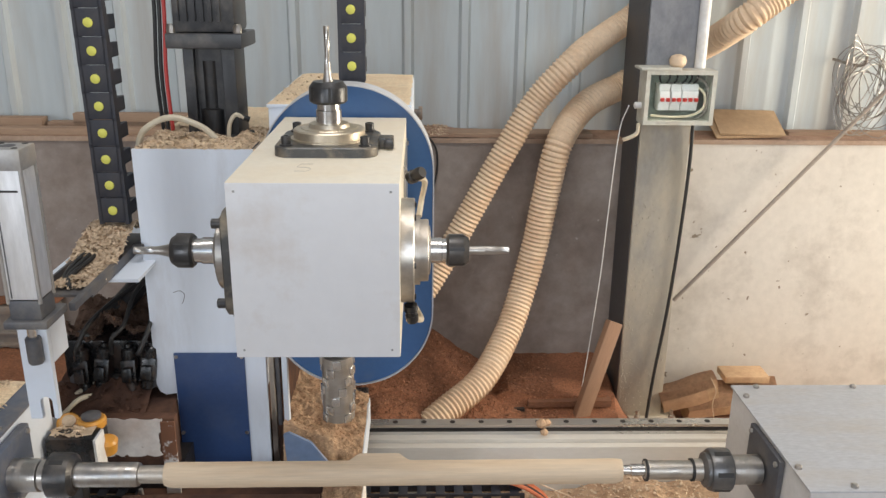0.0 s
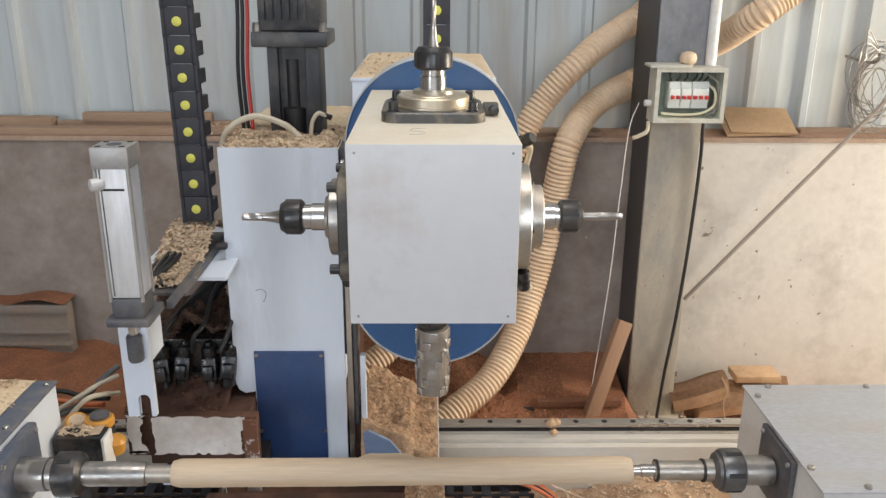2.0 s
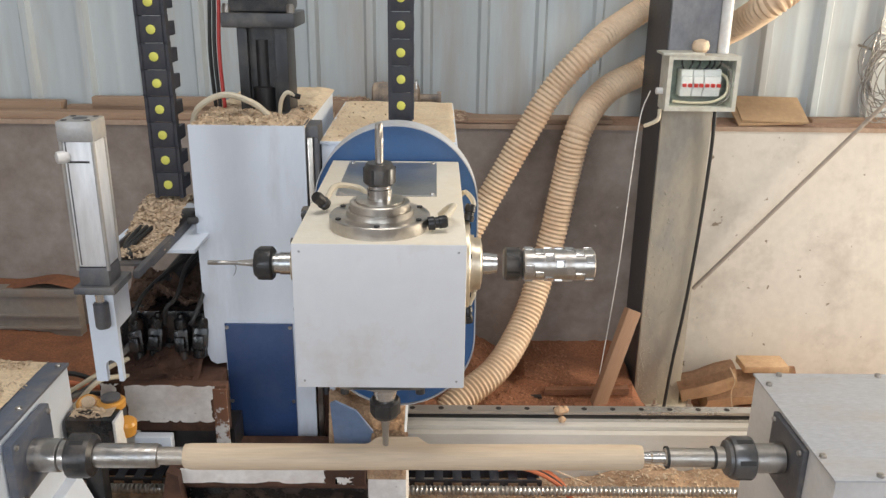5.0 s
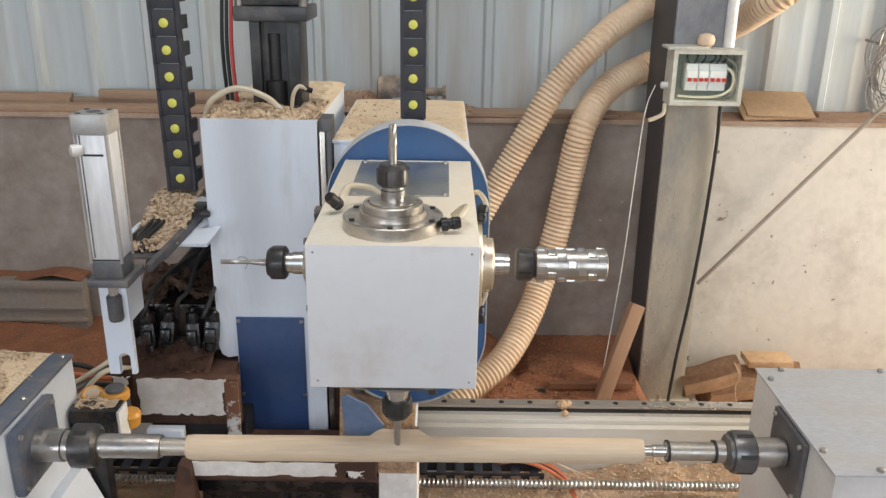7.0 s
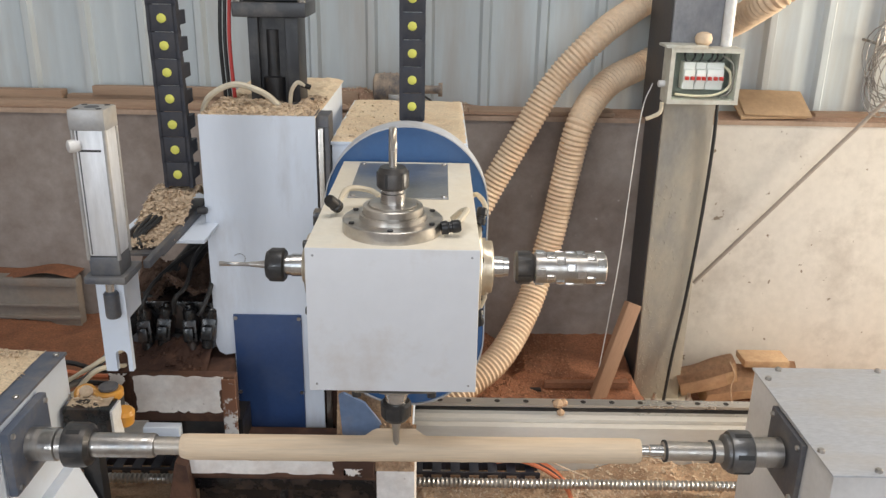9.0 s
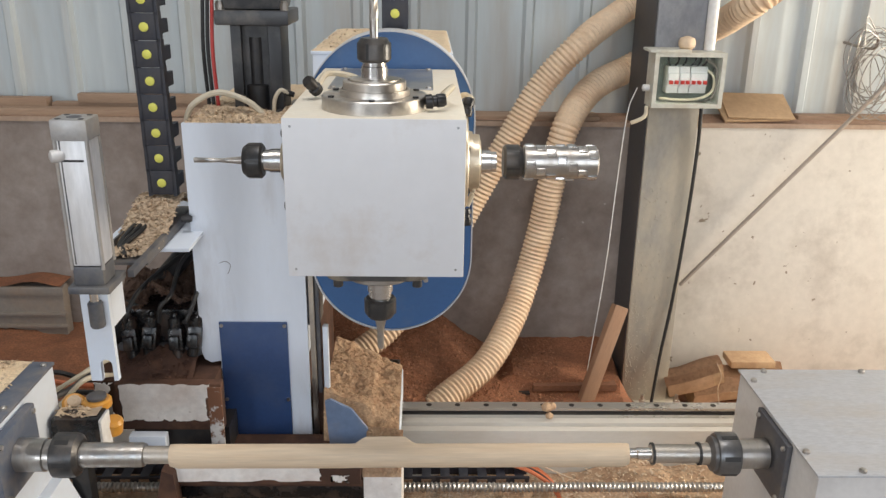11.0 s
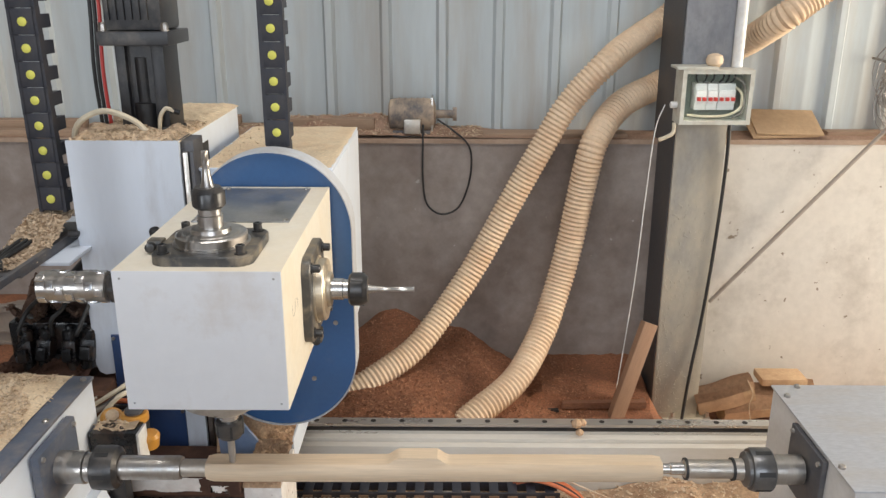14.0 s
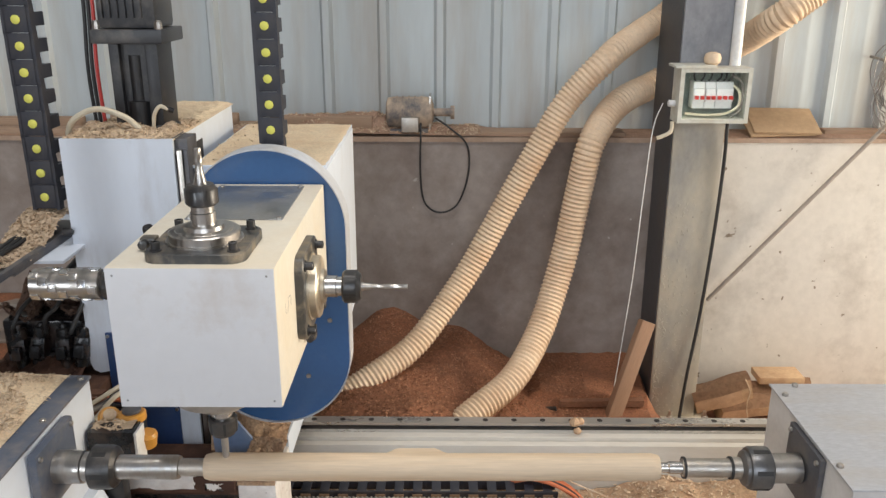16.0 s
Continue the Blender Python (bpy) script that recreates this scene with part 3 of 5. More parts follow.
def log_piece(at, ln, r, label, seed):
    """A split log: faceted body with bark on its back and pale sawn ends."""
    rnd = random.Random(seed)
    o = thing("log", label, "log", "cut logs", at=at)
    n = 11
    shape = [r * rnd.uniform(0.86, 1.08) for _ in range(n)]

    def body(bm, z0, z1, k, first=0, last=n):
        m = 7
        rings = []
        for i in range(m + 1):
            t = i / m
            w = 1 + 0.05 * math.sin(7 * t + seed)
            rings.append([bm.verts.new((shape[q % n] * k * w * math.cos(2 * math.pi * q / n) + 0.006 * math.sin(5 * t + seed), shape[q % n] * k * w * math.sin(2 * math.pi * q / n), z0 + (z1 - z0) * t)) for q in range(first, last + 1)])
        for a, b in zip(rings, rings[1:]):
            for q in range(len(a) - 1):
                bm.faces.new((a[q], a[q + 1], b[q + 1], b[q]))
        return rings
    bm = B()
    body(bm, 0, ln, 1.0)
    bmesh.ops.remove_doubles(bm, verts=bm.verts, dist=0.0005)
    bmesh.ops.holes_fill(bm, edges=bm.edges)
    part("body", bm, M["log"], o)
    bm = B()
    body(bm, -0.004, ln + 0.006, 1.05, 2, 5)
    bmesh.ops.solidify(bm, geom=bm.faces[:], thickness=0.004)
    part("bark", bm, M["bark"], o, "flaking brown bark")
    for z in (-0.001, ln + 0.001):
        bm = B()
        ring = [bm.verts.new((shape[q] * 0.93 * math.cos(2 * math.pi * q / n), shape[q] * 0.93 * math.sin(2 * math.pi * q / n), z)) for q in range(n)]
        ring2 = [bm.verts.new((v.co.x, v.co.y, ln / 2)) for v in ring]
        bm.faces.new(ring)
        for q in range(n):
            bm.faces.new((ring[q], ring[(q + 1) % n], ring2[(q + 1) % n], ring2[q]))
        part("sawn_end", bm, M["log_end"], o, "pale sawn end")


log_piece(along((0.832, 2.52, 0.125), (1, -0.02, 0.30)), 0.190, 0.049, "short reddish-brown log tied with a string by the wall", 3)
log_piece(along((0.925, 2.53, 0.083), (1, 0.12, 0.02)), 0.24, 0.040, "short reddish-brown log lying on the floor", 5)
_o = part("offcut", bx(1.065, 1.22, 2.55, 2.64, 0.165, 0.190, 0.004), M["log_end"])
tagged(_o, "pale wood offcut lying on the log pile", "offcut")
log_piece(along((1.035, 2.60, 0.098), (1, 0.0, 0.05)), 0.22, 0.055, "short reddish-brown log under the log pile", 9)
line("string", [(0.985, 2.478, 0.225), (1.004, 2.47, 0.18), (0.998, 2.47, 0.13), (1.010, 2.47, 0.07)], 0.0018, M["curl"], "frayed string hanging from the tied log", "string")


line("diagonal_pipe", [(1.585, 2.64, 1.265), (1.382, 2.64, 1.028), (0.895, 2.675, 0.425)], 0.0068, M["rod"], "thin dusty rod leaning across the low wall", "rod", 2, 10)


def cards():
    for i, (dx, dz, a) in enumerate(((0.0, 0.0, 3), (0.012, 0.009, -2))):
        o = part("cardboard_sheet", bx(-0.115, 0.105, 0, 0.148, 0, 0.006, 0.001), M["card"])
        o.matrix_basis = Matrix.Translation((1.105 + dx, 2.708 - 0.002 * i, 0.994 + dz)) @ Matrix.Rotation(radians(24), 4, "X") @ Matrix.Rotation(radians(a), 4, "Z")
        tagged(o, "brown cardboard sheet lying on the ledge", "cardboard", "cardboard sheets")


cards()


def ledge_boards():
    for x0, x1, y, z, w, h in ((-2.9, -0.62, 2.74, 0.990, 0.055, 0.022), (-3.2, -1.25, 2.80, 0.990, 0.05, 0.045), (-1.24, -0.36, 2.81, 0.990, 0.04, 0.03), (-0.60, -0.262, 2.765, 0.990, 0.05, 0.058),
                               (0.10, 0.58, 2.76, 0.990, 0.09, 0.014), (1.26, 2.4, 2.79, 0.990, 0.05, 0.016), (-1.15, -0.72, 2.80, 1.0205, 0.035, 0.03)):
        o = part("ledge_board", bx(x0, x1, y - w / 2, y + w / 2, z, z + h, 0.003), M["board"])
        tagged(o, "dusty brown board lying along the ledge", "board", "boards on the ledge")


ledge_boards()


def ledge_dust(x, y):
    e = math.exp(-((y - 2.79) / 0.07) ** 2)
    a = math.exp(-((x + 0.42) / 0.30) ** 2) * 0.072 + math.exp(-((x + 0.05) / 0.3) ** 2) * 0.02
    return 0.9905 + e * (a * (0.8 + 0.5 * nz(x, y, 14)) + 0.006 * max(0, nz(x, y, 5, 2)))


tagged(part("ledge_sawdust", heightfield(B(), -2.0, 2.0, 2.70, 2.86, 300, 16, ledge_dust), M["ledge_dust"]), "sawdust drifted along the ledge", "sawdust", kind="stuff")
_r = random.Random(6)
tagged(part("ledge_chips", curls(B(), 2500, -0.75, 0.1, 2.705, 2.85, ledge_dust, 0.010, _r), M["curl"]), "small pale chips on the ledge", "wood chips", kind="stuff")


def bench_grinder():
    o = thing("electric_motor", "small dusty electric motor standing on the ledge", "motor", at=Matrix.Translation((-0.13, 2.765, 0.992)) @ Matrix.Scale(1.12, 4))
    part("housing", turned(B(), [(0.030, -0.075), (0.043, -0.07), (0.046, -0.055), (0.046, 0.045), (0.041, 0.06), (0.025, 0.066)], along((0, 0, 0.062), (1, 0, 0)), 28), M["dusty_motor"], o)
    for i in range(5):
        part("fin", turned(B(), [(0.0485, 0), (0.0485, 0.004)], along((-0.045 + i * 0.018, 0, 0.062), (1, 0, 0)), 28), M["dusty_motor"], o)
    part("foot", bx(-0.062, 0.05, -0.045, 0.045, 0.0, 0.018, 0.003), M["castgrey"], o)
    part("terminal_box", bx(-0.028, 0.022, -0.062, -0.038, 0.012, 0.055, 0.003), M["dusty_steel"], o)
    part("shaft", turned(B(), [(0.012, 0), (0.012, 0.05), (0.02, 0.05), (0.02, 0.062)], along((0.066, 0, 0.062), (1, 0, 0)), 14), M["dusty_motor"], o)
    part("bracket", bx(0.052, 0.058, -0.03, 0.03, 0.0, 0.115, 0.001), M["dusty_steel"], o)


bench_grinder()
line("hanging_cable", [(-0.098, 2.705, 1.035), (-0.098, 2.686, 0.985), (-0.099, 2.688, 0.86), (-0.085, 2.688, 0.77), (-0.035, 2.688, 0.735), (0.025, 2.688, 0.765), (0.06, 2.688, 0.87), (0.055, 2.688, 0.965), (0.0, 2.69, 1.02), (-0.05, 2.72, 1.05)], 0.0032, M["cable_black"], "black cable hanging in a loop from the motor", "cable", 10)


def wire_coil():
    o = thing("wire_coil", "tangled coil of thin grey wire hung on the wall", "wire coil")
    rnd = random.Random(11)
    for k in range(18):
        c = Vector((1.44 + rnd.uniform(-.03, .03), 2.66 + rnd.uniform(-.02, .02), 1.16 + rnd.uniform(-.03, .03)))
        a, b, ph = rnd.uniform(0.045, 0.085), rnd.uniform(0.07, 0.14), rnd.uniform(0, 6)
        tl = rnd.uniform(-.35, .35)
        pts = [c + Vector((a * math.cos(q) + tl * b * math.sin(q), 0.02 * math.sin(q * 2 + ph), b * math.sin(q))) for q in (ph + 6.0 * i / 22 for i in range(23))]
        part("strand", tube(B(), pts, 0.0016, 5), M["wire"], o)
    for k in range(3):
        part("strand", tube(B(), smooth_path([(1.42, 2.64, 1.27), (1.36, 2.62, 1.30 + 0.02 * k), (1.315 + 0.02 * k, 2.6, 1.25), (1.31 + 0.015 * k, 2.6, 1.20)], 6), 0.0017, 5), M["wire"], o)
    tagged(part("wall_hook", tube(B(), smooth_path([(1.42, 2.86, 1.24), (1.42, 2.70, 1.235), (1.42, 2.65, 1.25), (1.42, 2.645, 1.27)], 5), 0.005, 6), M["grey_panel"]), "bent metal hook on the wall", "hook")


wire_coil()


def leaning_panel():
    o = thing("sheet_panel", "grey folded metal panel leaning against the low wall", "panel")
    part("skin", bx(-2.7, -1.212, 2.605, 2.655, 0.06, 0.432, 0.008), M["grey_panel"], o)
    for z0, z1 in ((0.405, 0.434), (0.330, 0.342), (0.285, 0.297), (0.215, 0.232), (0.135, 0.150)):
        part("fold", bx(-2.7, -1.206, 2.594, 2.612, z0, z1, 0.004), M["grey_panel"], o)


leaning_panel()


def panel_dust(x, y):
    return 0.431 + 0.014 * max(0, nz(x, y, 7)) + 0.020 * math.exp(-((x + 1.31) / 0.08) ** 2)


tagged(part("panel_sawdust", heightfield(B(), -2.6, -1.215, 2.60, 2.695, 60, 8, panel_dust), M["saw_red"]), "sawdust lying on the folded panel", "sawdust", kind="stuff")


# ---------------------------------------------------------------- the lathe bed
def bed():
    o = thing("machine_bed", "long cream-painted machine bed with a steel guide rail", "machine bed")
    bm = B()
    box(bm, -1.9, 1.7, 1.894, 2.03, 0.0, 0.325, 0.004)
    part("rear_beam", bm, M["bed"], o)
    part("rail_seat", bx(-1.9, 1.7, 1.915, 1.995, 0.325, 0.337, 0.002), M["bed"], o)
    prof = [(-0.017, 0), (-0.017, 0.010), (-0.011, 0.015), (-0.016, 0.021), (-0.016, 0.029), (0.016, 0.029), (0.016, 0.021), (0.011, 0.015), (0.017, 0.010), (0.017, 0)]
    for x0, x1 in ((-1.88, 0.336), (0.340, 1.68)):
        bm = B()
        a = [bm.verts.new((x0, 1.955 + y, 0.337 + z)) for y, z in prof]
        b = [bm.verts.new((x1, 1.955 + y, 0.337 + z)) for y, z in prof]
        for i in range(len(a)):
            bm.faces.new((a[i], a[(i + 1) % len(a)], b[(i + 1) % len(a)], b[i]))
        bm.faces.new(a)
        bm.faces.new(b[::-1])
        part("guide_rail", bm, M["rail"], o, "ground steel guide rail")
    # black strips in the grooves paint the rail side's dark reflection
    for x0, x1 in ((-1.88, 0.336), (0.340, 1.68)):
        part("rail_groove", bx(x0, x1, 1.9365, 1.9440, 0.3475, 0.3565), M["black"], o, "black strip for the dark reflection along the rail groove")
    plug = part("rail_plug", turned(B(), [(0.0075, 0), (0.0075, 0.0012)], Matrix.Translation((-0.9, 1.955, 0.3658)), 10), M["black"], o)
    for i in range(1, 34):
        share("rail_plug", plug, o, Matrix.Translation((i * 0.0765, 0, 0)))
    part("pan", bx(-1.9, 1.7, 1.05, 1.894, 0.13, 0.15), M["brown"], o)
    part("front_beam", bx(-1.9, 1.7, 1.02, 1.16, 0.0, 0.24, 0.004), M["bed"], o)
    for x, y, z, k in ((0.331, 1.938, 0.359, 1.35), (0.346, 1.944, 0.361, 1.1), (0.338, 1.928, 0.342, 1.0)):
        part("lump", turned(B(), [(0.004 * k, 0), (0.010 * k, 0.003 * k), (0.0115 * k, 0.009 * k), (0.007 * k, 0.015 * k), (0.002 * k, 0.018 * k)], Matrix.Translation((x, y, z)), 7), M["saw"], o, "lump of caked sawdust on the rail joint")


bed()


def pan_dust(x, y):
    return 0.165 + 0.02 * nz(x, y, 6) + 0.01 * nz(x, y, 22, 4) + 0.05 * math.exp(-((y - 1.90) / 0.06) ** 2) * (0.6 + 0.4 * nz(x, y, 5, 8)) + (0.03 if x > 0.3 else 0.0) * min(1, (x - 0.3) * 4)


tagged(part("pan_sawdust", heightfield(B(), -1.85, 1.65, 1.17, 1.892, 220, 50, pan_dust), M["saw"]), "brown sawdust filling the machine bed", "sawdust", kind="stuff")
_r = random.Random(7)
tagged(part("pan_chips", curls(B(), 6000, -0.4, 0.75, 1.45, 1.89, pan_dust, 0.012, _r), M["curl"]), "loose wood shavings in the machine bed", "wood chips", kind="stuff")
line("long_splinter", [(0.27, 1.86, 0.262), (0.33, 1.83, 0.25), (0.40, 1.80, 0.235)], 0.0022, M["curl"], "long pale wood splinter on the sawdust", "splinter")


def ball_screw():
    o = thing("ball_screw", "long threaded steel ball screw in the machine bed", "ball screw")
    pts = [Vector((-1.7 + 0.0022 * i, 1.768, 0.240)) for i in range(1455)]
    part("screw", tube(B(), pts, lambda s: 0.0118 + 0.0016 * math.cos(2 * math.pi * s / 0.0112), 12), M["steel"], o)
    for x in (-1.72, 1.49):
        part("bearing_block", bx(x - 0.03, x + 0.04, 1.73, 1.806, 0.15, 0.285, 0.004), M["castgrey"], o)


ball_screw()


def link_chain(o, n, pitch, w, d, dots, at_pin):
    """Cable chain of rigid links hanging along z; side plates, cross bars and pin caps."""
    bm = B()
    for s in (-1, 1):
        h, g, yb = pitch * 0.55, pitch * 0.26, -d / 2 + 0.020
        plate = [(-d / 2, -h), (yb, -h), (yb, -g), (d / 2, -g), (d / 2, g), (yb, g), (yb, h), (-d / 2, h)]
        lo, hi = [[bm.verts.new((s * w / 2 + e, y, z)) for y, z in plate] for e in (-0.004, 0.004)]
        bm.faces.new(lo)
        bm.faces.new(hi)
        for i in range(8):
            bm.faces.new((lo[i], lo[(i + 1) % 8], hi[(i + 1) % 8], hi[i]))
    box(bm, -w / 2, w / 2, -d / 2, -d / 2 + 0.005, -pitch * 0.492, pitch * 0.492, 0.0015)
    box(bm, -w / 2, w / 2, d / 2 - 0.005, d / 2, -pitch * 0.25, pitch * 0.25, 0.0015)
    first = part("link", bm, M["plastic"], o, at=at_pin(0))
    pin = part("pin_cap", turned(B(), [(0.0094, 0), (0.0094, 0.002), (0.007, 0.003)], along((0, -d / 2 - 0.0005, 0), (0, -1, 0)), 14), M["dot"], o, "yellow pin cap", at=at_pin(0)) if dots else None
    for i in range(1, n):
        share("link", first, o, at_pin(i))
        if pin:
            share("pin_cap", pin, o, at_pin(i))


def lying_chain():
    o = thing("cable_chain", "black cable chain lying in the machine bed", "cable chain")
    bm = B()
    w, d, pitch = 0.055, 0.032, 0.048
    for s in (-1, 1):
        box(bm, -pitch * 0.54, pitch * 0.54, s * w / 2 - 0.003, s * w / 2 + 0.003, -d / 2, d / 2, 0.003)
    box(bm, -pitch * 0.25, pitch * 0.25, -w / 2, w / 2, d / 2 - 0.004, d / 2, 0.001)
    first = part("link", bm, M["plastic"], o, at=Matrix.Translation((-0.9, 1.845, 0.222)))
    win = part("link_window", bx(-0.013, 0.013, -0.0318, -0.0305, -0.008, 0.008), M["board"], o, at=Matrix.Translation((-0.9, 1.845, 0.222)))
    for i in range(1, 25):
        share("link", first, o, Matrix.Translation((-0.9 + i * pitch, 1.845, 0.222)))
        share("link_window", win, o, Matrix.Translation((-0.9 + i * pitch, 1.845, 0.222)))


lying_chain()
for _k, (_m, _w) in enumerate((("cable_orange", "orange"), ("cable_orange", "orange"), ("cable_black", "black"), ("cable_orange", "orange"))):
    line("bed_cable", [(0.16, 1.865, 0.235 + 0.004 * _k), (0.235, 1.862 - 0.008 * _k, 0.248 + 0.003 * _k), (0.30, 1.84 - 0.010 * _k, 0.243), (0.345, 1.79 - 0.006 * _k, 0.215), (0.355, 1.68, 0.18)], 0.0055, M[_m], _w + " cable curving out of the cable chain", "cable")
tagged(part("small_block", bx(0.19, 0.265, 1.69, 1.735, 0.16, 0.212, 0.004), M["white"]), "small white painted block in the machine bed", "block")

AX_Y, AX_Z = 1.272, 0.666


def bolt(o, p, d, r=0.006, h=0.006, material="steel", name="screw"):
    return part(name, turned(B(), [(r, 0), (r, h * 0.7), (r * 0.7, h)], along(p, d), 8), M[material], o)


def tailstock():
    o = thing("tailstock", "grey sheet-metal tailstock with screwed lid and collet chuck", "tailstock")
    x0, x1, y0, y1, zt = 0.628, 1.35, 1.110, 1.468, 0.732
    part("housing", bx(x0 + 0.004, x1, y0 + 0.004, y1 - 0.004, 0.24, zt - 0.004, 0.003), M["tail_side"], o)
    part("lid", bx(x0, x1, y0, y1, zt - 0.004, zt, 0.0015), M["tail_top"], o, "dull grey metal lid")
    for p in ((0.641, 1.419), (0.637, 1.175), (0.705, 1.121), (0.675, 1.457), (0.87, 1.457), (1.05, 1.457), (1.05, 1.121), (0.88, 1.121)):
        bolt(o, (p[0], p[1], zt), (0, 0, 1), 0.0062, 0.006)
    part("mounting_plate", bx(0.621, 0.6315, 1.207, 1.340, 0.600, 0.722, 0.003), M["castgrey"], o, "dark steel mounting plate")
    for y in (1.218, 1.329):
        for z in (0.612, 0.711):
            bolt(o, (0.621, y, z), (-1, 0, 0), 0.005, 0.005)
    part("spindle_nose", turned(B(), [(0.0265, 0), (0.0265, 0.05), (0.0275, 0.051), (0.0275, 0.056)], along((0.616, AX_Y, AX_Z), (-1, 0, 0)), 36), M["steel"], o)
    nut = part("collet_nut", turned(B(), [(0.032, 0), (0.0372, 0.003), (0.0384, 0.006), (0.0384, 0.034), (0.036, 0.040), (0.031, 0.041), (0.031, 0.047), (0.022, 0.052)], along((0.564, AX_Y, AX_Z), (-1, 0, 0)), 36), M["nut_grey"], o, "worn grey slotted collet nut")
    for k in range(6):
        q = Matrix.Rotation(radians(60 * k + 12), 4, "X")
        part("slot", box(B(), -0.030, -0.002, -0.004, 0.004, 0.0357, 0.0390, 0, Matrix.Translation((0.560, AX_Y, AX_Z)) @ q), M["cable_black"], nut)
    part("centre_sleeve", turned(B(), [(0.0195, 0), (0.0195, 0.014), (0.020, 0.0145), (0.020, 0.018), (0.0168, 0.019), (0.0168, 0.095), (0.0180, 0.096), (0.0180, 0.100), (0.015, 0.103)], along((0.512, AX_Y, AX_Z), (-1, 0, 0)), 32), M["dusty_steel"], o)
    for x in (0.414, 0.497):
        part("ring", turned(B(), [(0.0196 + 0.01 * (x - 0.41), 0), (0.0196 + 0.01 * (x - 0.41), 0.004)], along((x, AX_Y, AX_Z), (-1, 0, 0)), 32), M["cable_black"], o, "black ring")
    part("drive_centre", turned(B(), [(0.011, 0), (0.011, 0.025), (0.009, 0.027), (0.009, 0.043)], along((0.410, AX_Y, AX_Z), (-1, 0, 0)), 20), M["bright_steel"], o)


tailstock()


def headstock():
    o = thing("headstock", "white headstock with a grey-blue lid buried in shavings", "headstock")
    x0, x1, y0, y1, zt = -1.45, -0.722, 1.110, 1.480, 0.737
    part("housing", bx(x0, x1 - 0.003, y0 + 0.003, y1 - 0.003, 0.52, zt - 0.006, 0.003), M["white"], o)
    part("lid", bx(x0, x1, y0, y1, zt - 0.006, zt, 0.0015), M["grey_blue"], o, "grey-blue lid")
    for p in ((-0.735, 1.13), (-0.735, 1.30), (-0.735, 1.462), (-0.90, 1.462)):
        bolt(o, (p[0], p[1], zt), (0, 0, 1), 0.006, 0.005)
    bm = B()
    for v in ((1.13, 1.45, 1.02, 1.56),):
        prism(bm, [(-1.40, 0.0), (-0.60, 0.0), (-0.60, 0.25), (-0.705, 0.52), (-1.40, 0.52)], 1.14, 1.42)
    part("foot", bm, M["white"], o)
    part("mounting_plate", bx(-0.7225, -0.706, 1.205, 1.350, 0.598, 0.722, 0.004), M["grey_blue"], o, "dark grey-blue mounting plate")
    for y in (1.217, 1.338):
        for z in (0.610, 0.711):
            bolt(o, (-0.706, y, z), (1, 0, 0), 0.005, 0.005)
    za = AX_Z - 0.004
    part("spindle_nose", turned(B(), [(0.0295, 0), (0.0295, 0.050), (0.0265, 0.052), (0.0265, 0.066)], along((-0.708, AX_Y, za), (1, 0, 0)), 36), M["steel"], o)
    nut = part("collet_nut", turned(B(), [(0.033, 0), (0.0392, 0.004), (0.0392, 0.034), (0.037, 0.042), (0.028, 0.048)], along((-0.644, AX_Y, za), (1, 0, 0)), 36), M["nut"], o, "black slotted collet nut")
    for k in range(6):
        q = Matrix.Rotation(radians(60 * k + 25), 4, "X")
        part("slot", box(B(), 0.008, 0.032, -0.004, 0.004, 0.0365, 0.0397, 0, Matrix.Translation((-0.642, AX_Y, za)) @ q), M["cable_black"], nut)
    part("drive_sleeve", turned(B(), [(0.0215, 0), (0.0215, 0.104), (0.0200, 0.110), (0.016, 0.111)], along((-0.597, AX_Y, za), (1, 0, 0)), 32), M["steel"], o)
    part("drive_centre", turned(B(), [(0.0158, 0), (0.0158, 0.046)], along((-0.487, AX_Y, za), (1, 0, 0)), 28), M["dusty_steel"], o)
    part("motor", turned(B(), [(0.05, 0), (0.05, 0.3)], along((-0.98, 1.02, 0.47), (1, 0, 0)), 28), M["castgrey"], o)


headstock()


def lid_dust(x, y):
    e = max(0.0, 1 - max(abs((x + 1.02) / 0.27), 0) ** 3) * max(0.0, 1 - abs((y - 1.31) / 0.20) ** 3)
    return 0.736 + 0.022 * e * (0.9 + 0.6 * nz(x, y, 18))


_r = random.Random(8)
tagged(part("lid_sawdust", heightfield(B(), -1.32, -0.765, 1.13, 1.478, 90, 50, lid_dust), M["saw_top"]), "pale sawdust heaped on the headstock lid", "sawdust", kind="stuff")
tagged(part("lid_shavings", curls(B(), 10000, -1.3, -0.76, 1.13, 1.475, lid_dust, 0.008, _r, lambda x, y: x < -0.80 + 0.05 * nz(x, y, 16) or _r.random() < 0.12), M["curl"]), "curled pale shavings on the headstock lid", "shavings", kind="stuff")


